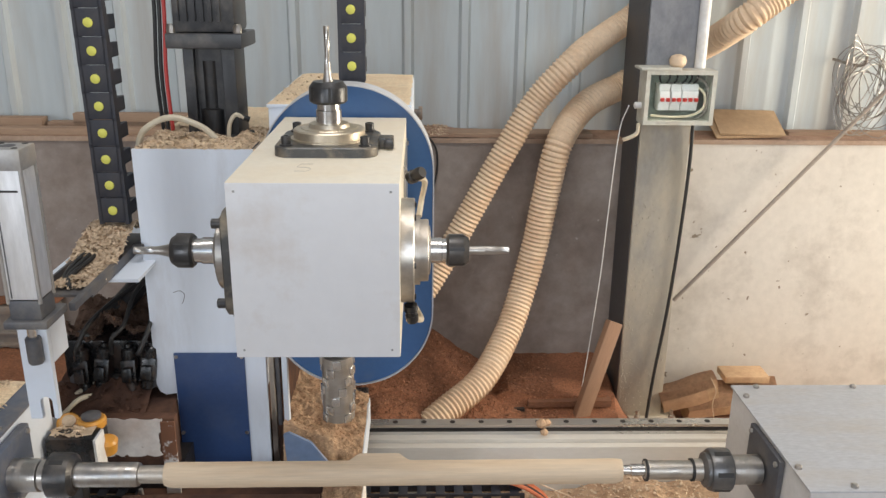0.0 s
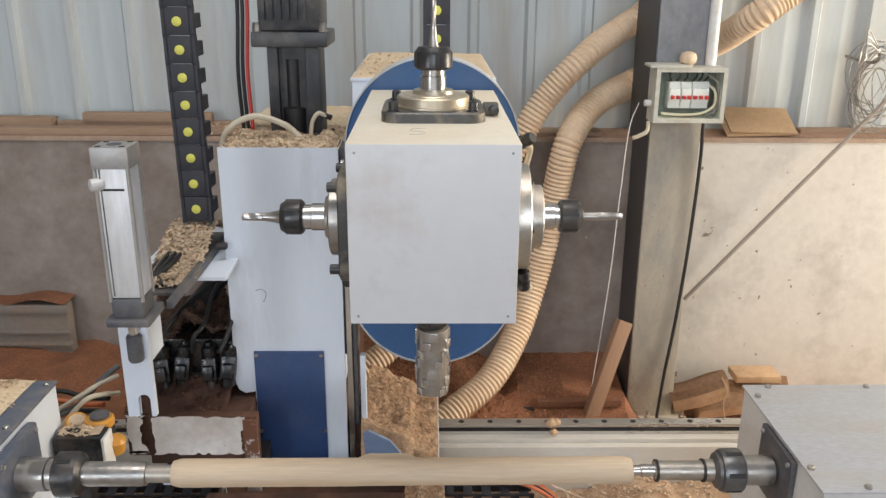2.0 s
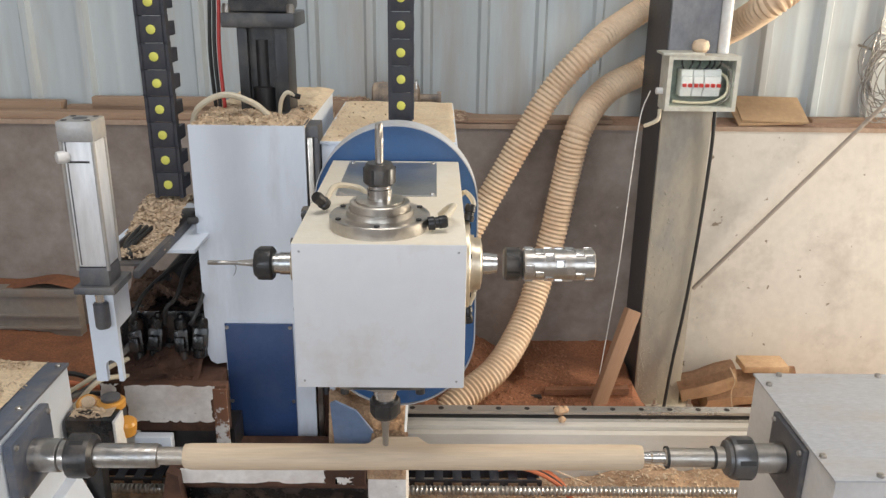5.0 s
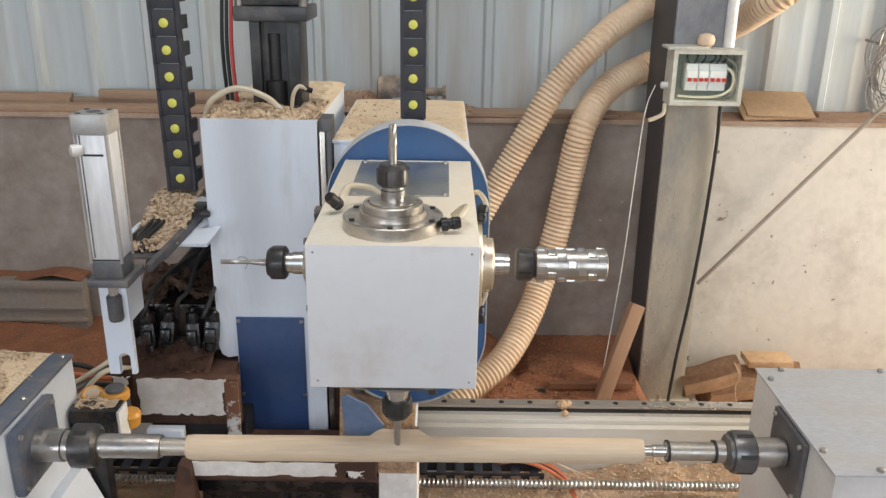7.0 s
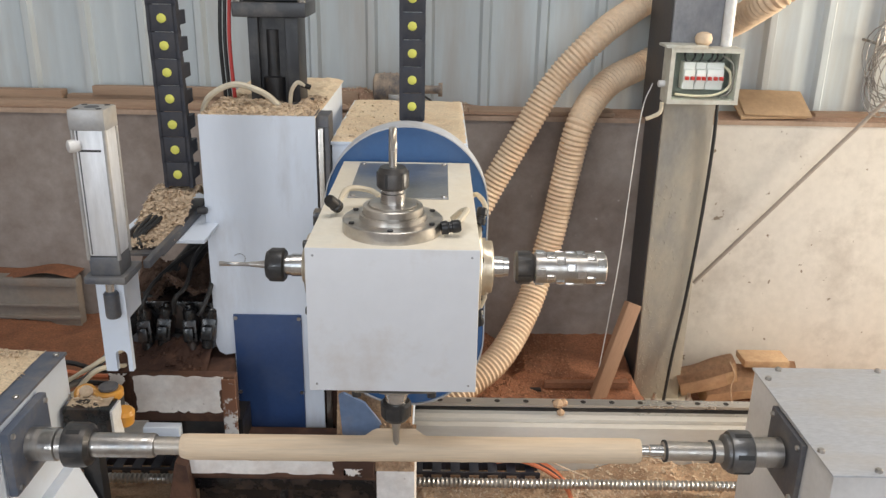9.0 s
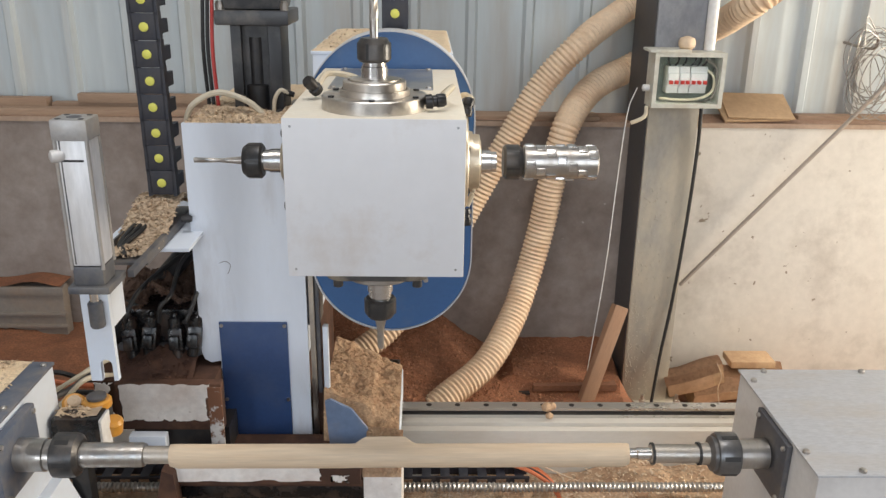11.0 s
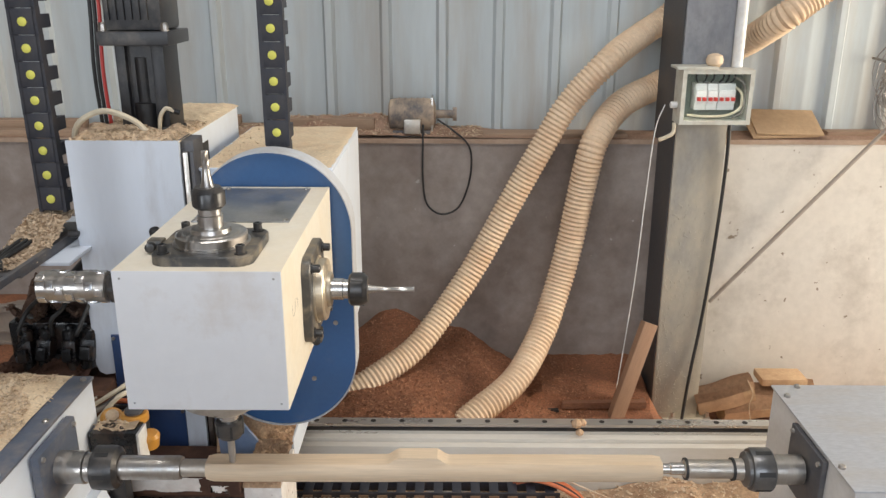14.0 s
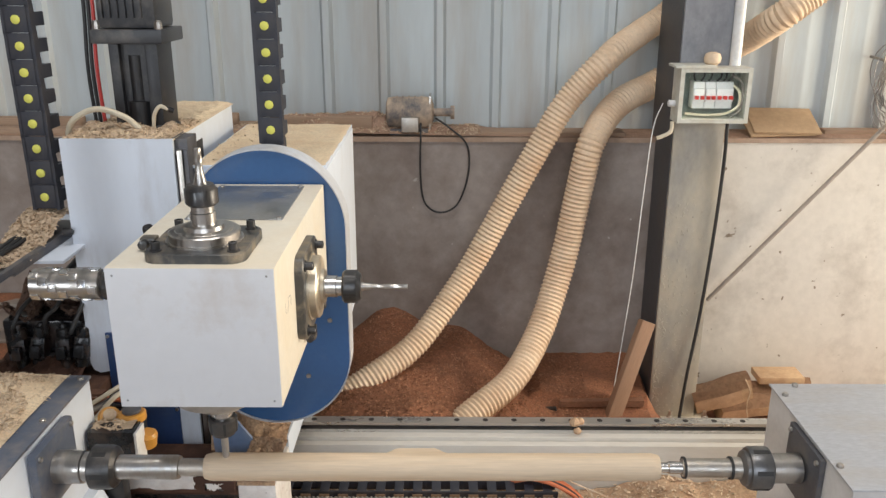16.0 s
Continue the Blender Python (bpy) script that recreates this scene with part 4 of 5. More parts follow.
def control_box():
    o = thing("motor_box", "black steel motor box with an orange guard beside the headstock", "motor box")
    part("case", bx(-0.7195, -0.628, 1.420, 1.468, 0.552, 0.642, 0.003), M["valve"], o)
    part("leg", bx(-0.700, -0.665, 1.430, 1.462, 0.15, 0.552, 0.003), M["black"], o)
    part("edge", bx(-0.6278, -0.6225, 1.421, 1.466, 0.556, 0.639, 0.001), M["pvc"], o)
    part("guard", turned(B(), [(0.024, 0), (0.028, 0.004), (0.028, 0.016), (0.024, 0.020)], Matrix.Translation((-0.654, 1.490, 0.630)), 24), M["orange"], o, "orange plastic guard")
    part("cap", turned(B(), [(0.017, 0), (0.019, 0.003), (0.019, 0.008), (0.014, 0.011)], Matrix.Translation((-0.654, 1.490, 0.649)), 24), M["castgrey"], o)
    part("guard", turned(B(), [(0.020, 0), (0.023, 0.004), (0.023, 0.012), (0.018, 0.016)], along((-0.703, 1.493, 0.630), (0.3, -0.5, 0.8)), 24), M["orange"], o, "orange plastic guard")
    part("cap", turned(B(), [(0.012, 0), (0.013, 0.003), (0.013, 0.007), (0.009, 0.009)], along((-0.698, 1.485, 0.643), (0.3, -0.5, 0.8)), 20), M["curl"], o)
    part("guard", turned(B(), [(0.016, 0), (0.019, 0.004), (0.019, 0.030), (0.013, 0.036)], along((-0.627, 1.482, 0.578), (0.2, -0.2, 0.9)), 20), M["orange"], o, "orange plastic guard")
    part("bracket", bx(-0.715, -0.635, 1.468, 1.515, 0.575, 0.632, 0.002), M["black"], o)
    part("strap", tube(B(), smooth_path([(-0.80, 1.60, 0.585), (-0.755, 1.63, 0.602), (-0.72, 1.66, 0.640), (-0.69, 1.70, 0.66)], 5), 0.007, 8), M["castgrey"], o)
    for pts in ([(-0.82, 1.60, 0.585), (-0.75, 1.62, 0.625), (-0.715, 1.65, 0.640), (-0.69, 1.69, 0.640)], [(-0.77, 1.57, 0.585), (-0.725, 1.59, 0.632), (-0.70, 1.62, 0.630), (-0.68, 1.66, 0.612)]):
        part("flexible_conduit", tube(B(), smooth_path(pts, 8), lambda q: 0.0052 + 0.0004 * math.cos(1200 * q), 10), M["cable_white"], o, "cream flexible conduit")
    for k in range(3):
        part("cable", tube(B(), smooth_path([(-0.93, 1.66 + 0.03 * k, 0.565), (-0.84, 1.65 + 0.03 * k, 0.575 + 0.008 * k), (-0.78, 1.66 + 0.03 * k, 0.568), (-0.725, 1.65 + 0.03 * k, 0.572)], 6), 0.006, 8), M["cable_orange" if k == 1 else "cable_black"], o)


control_box()


def box_dust(x, y):
    return 0.6415 + 0.005 * max(0, nz(x, y, 14, 3) + 0.25)


_r = random.Random(9)
tagged(part("box_shavings", curls(heightfield(B(), -0.716, -0.634, 1.434, 1.466, 24, 12, box_dust), 70, -0.716, -0.65, 1.43, 1.47, box_dust, 0.011, _r), M["curl"]), "shavings on the black motor box", "shavings", kind="stuff")


def workpiece():
    o = thing("wooden_blank", "pale turned wooden spindle blank held between the chucks", "wood blank", at=Matrix.Translation((-0.0365, AX_Y, AX_Z - 0.001)))
    bm = B()
    n, seg = 120, 40
    L = 0.808
    rings = []
    for i in range(n + 1):
        x = -L / 2 + L * i / n
        ring = []
        xx = x - 0.0365
        for k in range(seg):
            a = 2 * math.pi * k / seg
            r = 0.0240 + 0.0004 * nz(x, a, 40) + 0.0008 * max(0.0, min(1.0, (-0.05 - x) / 0.05))
            r *= min(1.0, 0.86 + 12 * (L / 2 - abs(x)))
            y, z = r * math.cos(a), r * math.sin(a)
            tab = max(0, min(1, (xx + 0.118) / 0.018)) * max(0, min(1, (-0.012 - xx) / 0.018))
            if z > 0.0168:
                z = 0.0172 + tab * 0.0125
            ring.append(bm.verts.new((x, y, z)))
        rings.append(ring)
    for a, b in zip(rings, rings[1:]):
        for k in range(seg):
            f = bm.faces.new((a[k], a[(k + 1) % seg], b[(k + 1) % seg], b[k]))
            f.smooth = True
    bm.faces.new(rings[0])
    bm.faces.new(rings[-1][::-1])
    part("blank", bm, M["wood"], o)
    return o


BLANK = workpiece()

# ---------------------------------------------------------------- the carriage that travels along the bed
CAR_BASE = Vector((-0.35, 1.80, 0.30))
CAR = thing("machine_carriage", "white and blue machine carriage with column, air cylinder and cable chain", "machine carriage", at=Matrix.Translation(CAR_BASE))


def cp(name, bm, material, label="", parent=None):
    """A part of the carriage, drawn where it stands at the middle of its travel."""
    o = part(name, bm, material, parent or CAR, label)
    if parent is None:
        o.matrix_parent_inverse = Matrix.Translation(-CAR_BASE)
    return o


def cpipe(name, pts, r, material, label="", seg=8):
    return cp(name, tube(B(), smooth_path(pts, 8), r, seg), material, label)


def flaked(x0, x1, z0, z1, y, seed, jag=0.010):
    """A patch of paint with a flaked, ragged edge."""
    rnd = random.Random(seed)
    bites = [(rnd.uniform(0, 70) if i < 7 else rnd.uniform(0, 26), rnd.uniform(1.2, 4.5), rnd.uniform(0.3, 1.4)) for i in range(28)]

    def e(k):
        side, u = k // 100, k % 100
        v = 0.12 + 0.35 * nz(k * 0.9, seed, 1.0, 9)
        for i in range(side * 7, side * 7 + 7):
            c, w, h = bites[i]
            v += h * math.exp(-((u - (c if side % 2 else (c * 2.7 if i >= 7 and side else c))) / w) ** 2)
        return jag * min(1.5, max(0.03, v))
    n, m = 70, 26
    pts = [(x0 + (x1 - x0) * i / n, z0 + e(i)) for i in range(n)]
    pts += [(x1 - 1.6 * e(100 + i), z0 + (z1 - z0) * i / m) for i in range(2, m - 1)]
    pts += [(x1 - (x1 - x0) * i / n, z1 - 0.6 * e(200 + i)) for i in range(n)]
    pts += [(x0 + 0.8 * e(300 + i), z1 - (z1 - z0) * i / m) for i in range(2, m - 1)]
    return prism(B(), pts, y - 0.0015, y)


def carriage():
    # column: folded sheet with a rounded foot
    out = [(-0.500, 1.165), (-0.500, 0.640), (-0.494, 0.622), (-0.480, 0.614), (-0.458, 0.618), (-0.456, 0.30), (-0.258, 0.30), (-0.258, 1.165)]
    cp("column_cover", prism(B(), out, 1.712, 1.722), M["cover_white"], "white sheet-metal column cover")
    cp("column_body", bx(-0.497, -0.262, 1.722, 2.24, 0.62, 1.160, 0.002), M["white"])
    cp("column_core", bx(-0.45, -0.262, 1.724, 2.24, 0.30, 0.62), M["brown"])
    cp("bellows_plate", bx(-0.262, -0.232, 1.730, 1.80, 0.70, 1.163, 0.002), M["castgrey"], "dark bellows strip beside the column")
    for i in range(7):
        cp("bellows_fold", bx(-0.261 + i * 0.004, -0.259 + i * 0.004, 1.7235 + i * 0.006, 1.80, 0.70, 1.166 - 0.002 * i), M["castgrey"])
    cp("side_slot", bx(-0.262, -0.2605, 1.88, 1.94, 1.04, 1.125), M["cable_black"], "dark slot in the column side")
    pan = cp("blue_panel", bx(-0.4555, -0.303, 1.706, 1.7115, 0.36, 0.717, 0.0015), M["navy"], "navy blue screwed-on panel")
    for x in (-0.450, -0.3085):
        for z in (0.709, 0.522, 0.40):
            p = part("screw", turned(B(), [(0.0045, 0), (0.004, 0.003)], along((x, 1.706, z), (0, -1, 0)), 10), M["steel"], pan)
    cpipe("pencil_mark", [(-0.444, 1.7115, 0.857), (-0.431, 1.7115, 0.861), (-0.421, 1.7115, 0.853), (-0.424, 1.7115, 0.838), (-0.428, 1.7115, 0.832)], 0.0006, M["castgrey"], "faint pencil mark", 5)
    # vertical guide rail and strips right of the column
    cp("guide_rail", bx(-0.2535, -0.242, 1.716, 1.73, 0.40, 1.14, 0.002), M["dusty_steel"], "vertical steel guide rail")
    cp("guide_rail", bx(-0.240, -0.231, 1.722, 1.73, 0.53, 1.14, 0.002), M["castgrey"], "vertical steel guide rail")
    cp("rail_strip", bx(-0.252, -0.231, 1.732, 1.745, 0.40, 0.70), M["brown"])
    cp("white_strip", bx(-0.226, -0.214, 1.722, 1.74, 0.44, 0.70, 0.001), M["white"])
    # saddle
    cp("saddle", bx(-0.53, -0.062, 1.535, 2.12, 0.376, 0.415, 0.003), M["valve"], "black saddle plate")
    cp("saddle_front", bx(-0.53, -0.126, 1.494, 1.53, 0.438, 0.482, 0.003), M["brown"], "rust-brown front plate")
    cp("paint_patch", flaked(-0.518, -0.205, 0.446, 0.482, 1.494, 22, 0.0035), M["old_white"], "flaked white paint on the saddle front")
    cp("paint_patch", flaked(-0.190, -0.150, 0.444, 0.462, 1.494, 27, 0.004), M["old_white"], "flaked white paint on the saddle front")
    cp("toe_wedge", prism(B(), [(-0.575, 0.30), (-0.535, 0.488), (-0.512, 0.478), (-0.500, 0.30)], 1.47, 1.50), M["brown"], "dusty brown wedge at the saddle corner")
    coil = [Vector((-0.331 + 0.008 * math.cos(1.2 * k), 1.553 + 0.008 * math.sin(1.2 * k), 0.300 + 0.0013 * k)) for k in range(105)]
    cp("coiled_tube", tube(B(), coil, 0.0022, 6), M["cable_black"], "black coiled air tube")
    cp("saddle_skirt", bx(-0.52, -0.10, 1.56, 1.60, 0.27, 0.374), M["valve"])
    cp("saddle_block", bx(-0.53, -0.10, 1.52, 1.70, 0.416, 0.432), M["brown"])
    cp("screw_nut", turned(B(), [(0.030, 0), (0.030, 0.09)], along((-0.35, 1.768, 0.240), (1, 0, 0)), 24), M["castgrey"])
    cp("nut_bracket", bx(-0.37, -0.24, 1.73, 1.806, 0.262, 0.374), M["castgrey"])
    cp("rail_block", bx(-0.60, -0.48, 1.92, 1.99, 0.345, 0.374, 0.003), M["castgrey"])
    cp("rail_block", bx(-0.20, -0.08, 1.92, 1.99, 0.345, 0.374, 0.003), M["castgrey"])
    # sawdust-laden deck at the right with a blue guard
    cp("deck", bx(-0.225, -0.05, 1.710, 2.0, 0.376, 0.448, 0.003), M["white"])
    cp("deck_wing", bx(-0.122, -0.040, 1.505, 1.66, 0.28, 0.452, 0.003), M["old_white"], "white deck wing caked with sawdust")

    def wing(x, y):
        e = min(1.0, max(0.0, (y - 1.503) / 0.02))
        return 0.450 + e * (0.022 + 0.008 * nz(x, y, 25) + 0.004 * nz(x, y, 70, 2))
    cp("wing_sawdust", curls(heightfield(B(), -0.124, -0.041, 1.5035, 1.66, 30, 50, wing), 1300, -0.123, -0.042, 1.503, 1.66, wing, 0.007, random.Random(41)), M["saw"], "caked sawdust on the deck wing")["kind"] = "stuff"
    out = [(-0.207, 0.405), (-0.217, 0.548), (-0.205, 0.553), (-0.158, 0.528), (-0.115, 0.468), (-0.098, 0.405)]
    cp("blue_guard", prism(B(), out, 1.650, 1.658), M["dusty_blue"], "dusty bent blue guard plate")

    def heap(x, y):
        e = min(1.0, max(0.0, (y - 1.662) / 0.045))
        step = max(0.0, min(1.0, (x + 0.118) / 0.012))
        return 0.405 + e * (0.132 - 0.36 * (x + 0.228) - 0.010 * step + 0.014 * nz(x, y, 12)) + 0.007 * nz(x, y, 30) + 0.005 * nz(x, y, 80, 3)
    cp("deck_sawdust", heightfield(B(), -0.226, -0.052, 1.662, 1.998, 70, 110, heap), M["saw"], "caked sawdust on the saddle deck")["kind"] = "stuff"
    cp("deck_chip_litter", curls(B(), 5200, -0.225, -0.053, 1.664, 1.99, heap, 0.0055, random.Random(12)), M["chip_mixed"], "loose chips on the saddle deck")["kind"] = "stuff"
    # sawdust on the column top

    def top(x, y):
        e = min(1, (x + 0.50) / 0.03, (-0.255 - x) / 0.03, (y - 1.712) / 0.03)
        return 1.162 + max(0, e) * (0.007 + 0.014 * math.exp(-((y - 1.79) / 0.06) ** 2) * (0.8 + nz(x, y, 20)) + 0.004 * nz(x, y, 50, 2))
    cp("top_sawdust", heightfield(B(), -0.500, -0.256, 1.713, 2.24, 60, 110, top), M["saw_top"], "sawdust on the column top")["kind"] = "stuff"
    cp("top_shaving_litter", curls(B(), 5500, -0.495, -0.262, 1.716, 1.95, top, 0.0075, random.Random(13)), M["curl"], "curled shavings on the column top")["kind"] = "stuff"
    # servo motor on its stand
    for x0, x1, y0, y1 in ((-0.406, -0.384, 1.80, 1.90), (-0.328, -0.300, 1.80, 1.90)):
        cp("motor_stand", bx(x0, x1, y0, y1, 1.163, 1.357, 0.003), M["servo"])
    cp("motor_stand", bx(-0.384, -0.328, 1.815, 1.90, 1.163, 1.357), M["servo"])
    cp("coupling", turned(B(), [(0.028, 0), (0.028, 0.06), (0.02, 0.062), (0.02, 0.16)], Matrix.Translation((-0.357, 1.83, 1.17)), 20), M["black"])
    cp("motor_flange", bx(-0.432, -0.279, 1.775, 1.925, 1.357, 1.387, 0.004), M["servo_body"], "black motor flange")
    sv = cp("servo_motor", bx(-0.419, -0.292, 1.787, 1.913, 1.387, 1.66, 0.012), M["servo_body"], "black ribbed servo motor")
    for i in range(6):
        part("rib", bx(-0.410 + 0.0165 * i, -0.402 + 0.0165 * i, 1.781, 1.788, 1.41, 1.64, 0.001), M["servo_body"], sv)
    for x in (-0.422, -0.289):
        bolt(CAR, (0, 0, 0), (0, 0, 1), 0.009, 0.018, "steel").matrix_parent_inverse = Matrix.Translation(Vector((x, 1.79, 1.387)) - CAR_BASE)
    cpipe("tube", [(-0.512, 1.79, 1.10), (-0.508, 1.775, 1.145), (-0.485, 1.755, 1.195), (-0.43, 1.755, 1.222), (-0.37, 1.755, 1.205), (-0.335, 1.755, 1.175)], 0.0065, M["cable_white"], "cream air tube arching over the column")
    cpipe("tube", [(-0.322, 1.79, 1.172), (-0.317, 1.79, 1.205), (-0.305, 1.795, 1.222), (-0.29, 1.80, 1.215)], 0.0045, M["cable_white"], "cream air tube")
    cp("tube_end", turned(B(), [(0.006, 0), (0.006, 0.02)], along((-0.297, 1.80, 1.218), (1, 0.3, -0.4)), 10), M["black"])
    for i, (m_, x) in enumerate((("cable_black", -0.476), ("cable_black", -0.466), ("red", -0.456))):
        cpipe("motor_cable", [(x, 1.86, 1.165), (x - 0.004, 1.86, 1.3), (x + 0.004, 1.86, 1.45), (x, 1.86, 1.66)], 0.0042, M[m_])
    cpipe("motor_cable", [(-0.42, 1.79, 1.176), (-0.36, 1.78, 1.170), (-0.31, 1.80, 1.176), (-0.28, 1.84, 1.178)], 0.005, M["cable_black"])
    # cable chain
    pitch = 0.0540
    link_chain(CAR, 12, pitch, 0.053, 0.06, True, lambda i: Matrix.Translation(Vector((-0.559 - 0.0007 * i, 1.765, 1.031 + pitch * i)) - CAR_BASE))
    # shelf and tray under the chain
    cp("shelf", bx(-0.66, -0.474, 1.60, 1.95, 0.922, 0.930, 0.001), M["white"], "white shelf plate")
    cp("arm", bx(-0.536, -0.524, 1.42, 1.75, 0.937, 0.952, 0.002), M["castgrey"], "dark steel arm")
    cp("tray", prism(B(), [(-0.618, 0.931), (-0.618, 0.955), (-0.614, 0.955), (-0.614, 0.936), (-0.529, 0.936), (-0.529, 0.950), (-0.525, 0.950), (-0.525, 0.931)], 1.50, 1.88), M["castgrey"])
    bolt(CAR, (0, 0, 0), (1, 0, 0), 0.009, 0.02, "black").matrix_parent_inverse = Matrix.Translation(Vector((-0.512, 1.70, 0.962)) - CAR_BASE)

    def tr(x, y):
        return 0.942 + 0.05 * math.exp(-((y - 1.76) / 0.09) ** 2) + 0.010 * nz(x, y, 25)
    cp("tray_shaving_litter", curls(heightfield(B(), -0.622, -0.527, 1.56, 1.86, 24, 50, tr), 4000, -0.622, -0.527, 1.52, 1.86, tr, 0.010, random.Random(14)), M["curl"], "shavings heaped in the tray")["kind"] = "stuff"
    for i in range(3):
        cpipe("tray_cable", [(-0.575 - 0.012 * i, 1.72, 0.960), (-0.58 - 0.010 * i, 1.64, 0.955 + 0.002 * i), (-0.59 - 0.006 * i, 1.57, 0.948), (-0.575, 1.52, 0.942)], 0.0045, M["cable_black"])
    # air cylinder
    cx, cyy = -0.575, 1.374
    cp("air_cylinder", bx(cx - 0.0272, cx + 0.0272, cyy - 0.0265, cyy + 0.0265, 0.985, 1.208, 0.007), M["alu"], "bright aluminium air cylinder")
    cp("end_cap", bx(cx - 0.030, cx + 0.030, cyy - 0.029, cyy + 0.029, 1.205, 1.240, 0.003), M["alu_cap"], "grey cast end cap")
    for sx, sy in ((-1, -1), (1, -1), (-1, 1), (1, 1)):
        cp("tie_rod", turned(B(), [(0.0034, 0.98), (0.0034, 1.21)], Matrix.Translation((cx + sx * 0.0262, cyy + sy * 0.0255, 0)), 10), M["alu_cap"])
        cp("cap_hole", turned(B(), [(0.005, 1.2395), (0.005, 1.2408)], Matrix.Translation((cx + sx * 0.019, cyy + sy * 0.019, 0)), 10), M["cable_black"])
    cp("cap_port", turned(B(), [(0.012, 1.2395), (0.012, 1.2406)], Matrix.Translation((cx, cyy, 0)), 18), M["castgrey"])
    cp("groove", bx(cx - 0.0195, cx - 0.0175, cyy - 0.0272, cyy - 0.0260, 0.990, 1.206), M["castgrey"])
    cp("sensor_band", bx(cx - 0.020, cx + 0.018, cyy - 0.0276, cyy - 0.0260, 1.170, 1.1735), M["black"])
    cp("air_fitting", turned(B(), [(0.010, 0), (0.011, 0.010), (0.010, 0.018), (0.006, 0.02)], along((cx - 0.018, cyy - 0.022, 1.180), (-0.8, -0.6, 0)), 14), M["alu"])
    cp("lower_cap", bx(cx - 0.0262, cx + 0.0262, cyy - 0.0275, cyy + 0.0275, 0.951, 0.985, 0.003), M["slate"], "dark cast end cap")
    cp("mounting_plate", bx(cx - 0.036, cx + 0.036, cyy - 0.036, cyy + 0.05, 0.937, 0.951, 0.003), M["slate"], "dark mounting plate")
    cp("piston_rod", turned(B(), [(0.008, 0.88), (0.008, 0.94)], Matrix.Translation((cx + 0.001, cyy - 0.018, 0)), 16), M["bright_steel"])
    cp("rod_end", turned(B(), [(0.011, 0.868), (0.0132, 0.872), (0.0132, 0.914), (0.010, 0.918)], Matrix.Translation((cx + 0.001, cyy - 0.018, 0)), 20), M["slate"], "dark round rod end")
    # white upright with a slot
    bm = B()
    x0, x1 = -0.602, -0.553
    arch = [(-0.0105 * math.cos(math.pi * i / 10), 0.789 + 0.0105 * math.sin(math.pi * i / 10)) for i in range(11)]
    xm = (x0 + x1) / 2 + 0.006
    out = [(x0, 0.937), (x0, 0.757), (xm - 0.0105, 0.757)] + [(xm + u, v) for u, v in arch] + [(xm + 0.0105, 0.757), (x1, 0.757), (x1, 0.937)]
    prism(bm, out, 1.362, 1.374)
    cp("upright", bm, M["white"], "white slotted upright plate")
    cp("upright_web", bx(x1 - 0.004, x1, 1.375, 1.435, 0.86, 0.936), M["white"])
    # valve island and the rusty drive box
    rnd = random.Random(15)
    cp("valve_body", bx(-0.705, -0.505, 1.735, 1.90, 0.640, 0.735, 0.008), M["valve"], "black valve island")
    for x, z, tip in ((-0.655, 0.672, -6), (-0.612, 0.678, 5), (-0.553, 0.675, -4), (-0.512, 0.680, 7)):
        m = Matrix.Translation((x, 1.712, z)) @ Matrix.Rotation(radians(tip), 4, "Y") @ Matrix.Rotation(radians(-12), 4, "X")
        v = cp("valve", box(B(), -0.0165, 0.0165, -0.016, 0.022, -0.026, 0.026, 0.005, m), M["valve"], "black solenoid valve")
        part("cap", turned(B(), [(0.0155, 0.024), (0.0165, 0.028), (0.0165, 0.046), (0.013, 0.050), (0.0085, 0.051), (0.0085, 0.058), (0.005, 0.060)], m, 16), M["valve"], v)
        part("plug", box(B(), -0.011, 0.011, -0.030, -0.0155, -0.020, 0.010, 0.003, m), M["valve"], v)
        part("coil", turned(B(), [(0.013, -0.046), (0.0145, -0.044), (0.0145, -0.027), (0.012, -0.025)], m, 14), M["valve"], v)
    cp("air_manifold", bx(-0.69, -0.50, 1.715, 1.735, 0.630, 0.655, 0.003), M["castgrey"])
    for x, k in ((-0.66, 0.0), (-0.585, 0.02), (-0.53, -0.01)):
        cpipe("valve_hose", [(x, 1.70, 0.72), (x + 0.012, 1.682, 0.745 + k), (x + 0.03, 1.71, 0.785), (x * 0.6 - 0.20, 1.80, 0.81 + k), (-0.515, 1.92, 0.85)], 0.005, M["cable_black"])
    cp("cable_trunk", tube(B(), smooth_path([(-0.62, 1.80, 0.76), (-0.575, 1.86, 0.81), (-0.53, 1.93, 0.865)], 6), 0.024, 12), M["black"], "thick black cable trunk")

    def vd(x, y):
        return 0.730 + 0.075 * max(0, nz(x, y, 16) + 0.35) + 0.02 * nz(x, y, 45, 3)
    cp("valve_dust", curls(heightfield(B(), -0.705, -0.505, 1.725, 1.90, 60, 60, vd), 1600, -0.70, -0.51, 1.72, 1.90, vd, 0.012, random.Random(16)), M["valve_dust"], "brown dust on the valves")["kind"] = "stuff"
    cp("drive_box", bx(-0.668, -0.437, 1.612, 1.638, 0.498, 0.612, 0.003), M["brown"], "drive box with rusted edges")
    cp("paint_patch", flaked(-0.660, -0.462, 0.520, 0.613, 1.612, 21, 0.0045), M["old_white"], "flaked white paint on the rusty drive box")
    cp("drive_top", bx(-0.725, -0.458, 1.64, 1.95, 0.50, 0.606, 0.004), M["brown"], "rust-brown slide block")
    def dt(x, y):
        e = min(1.0, (y - 1.63) / 0.07)
        return 0.606 + 0.055 * e * (0.75 + 0.5 * nz(x, y, 16, 4)) + 0.010 * nz(x, y, 45, 2) * e
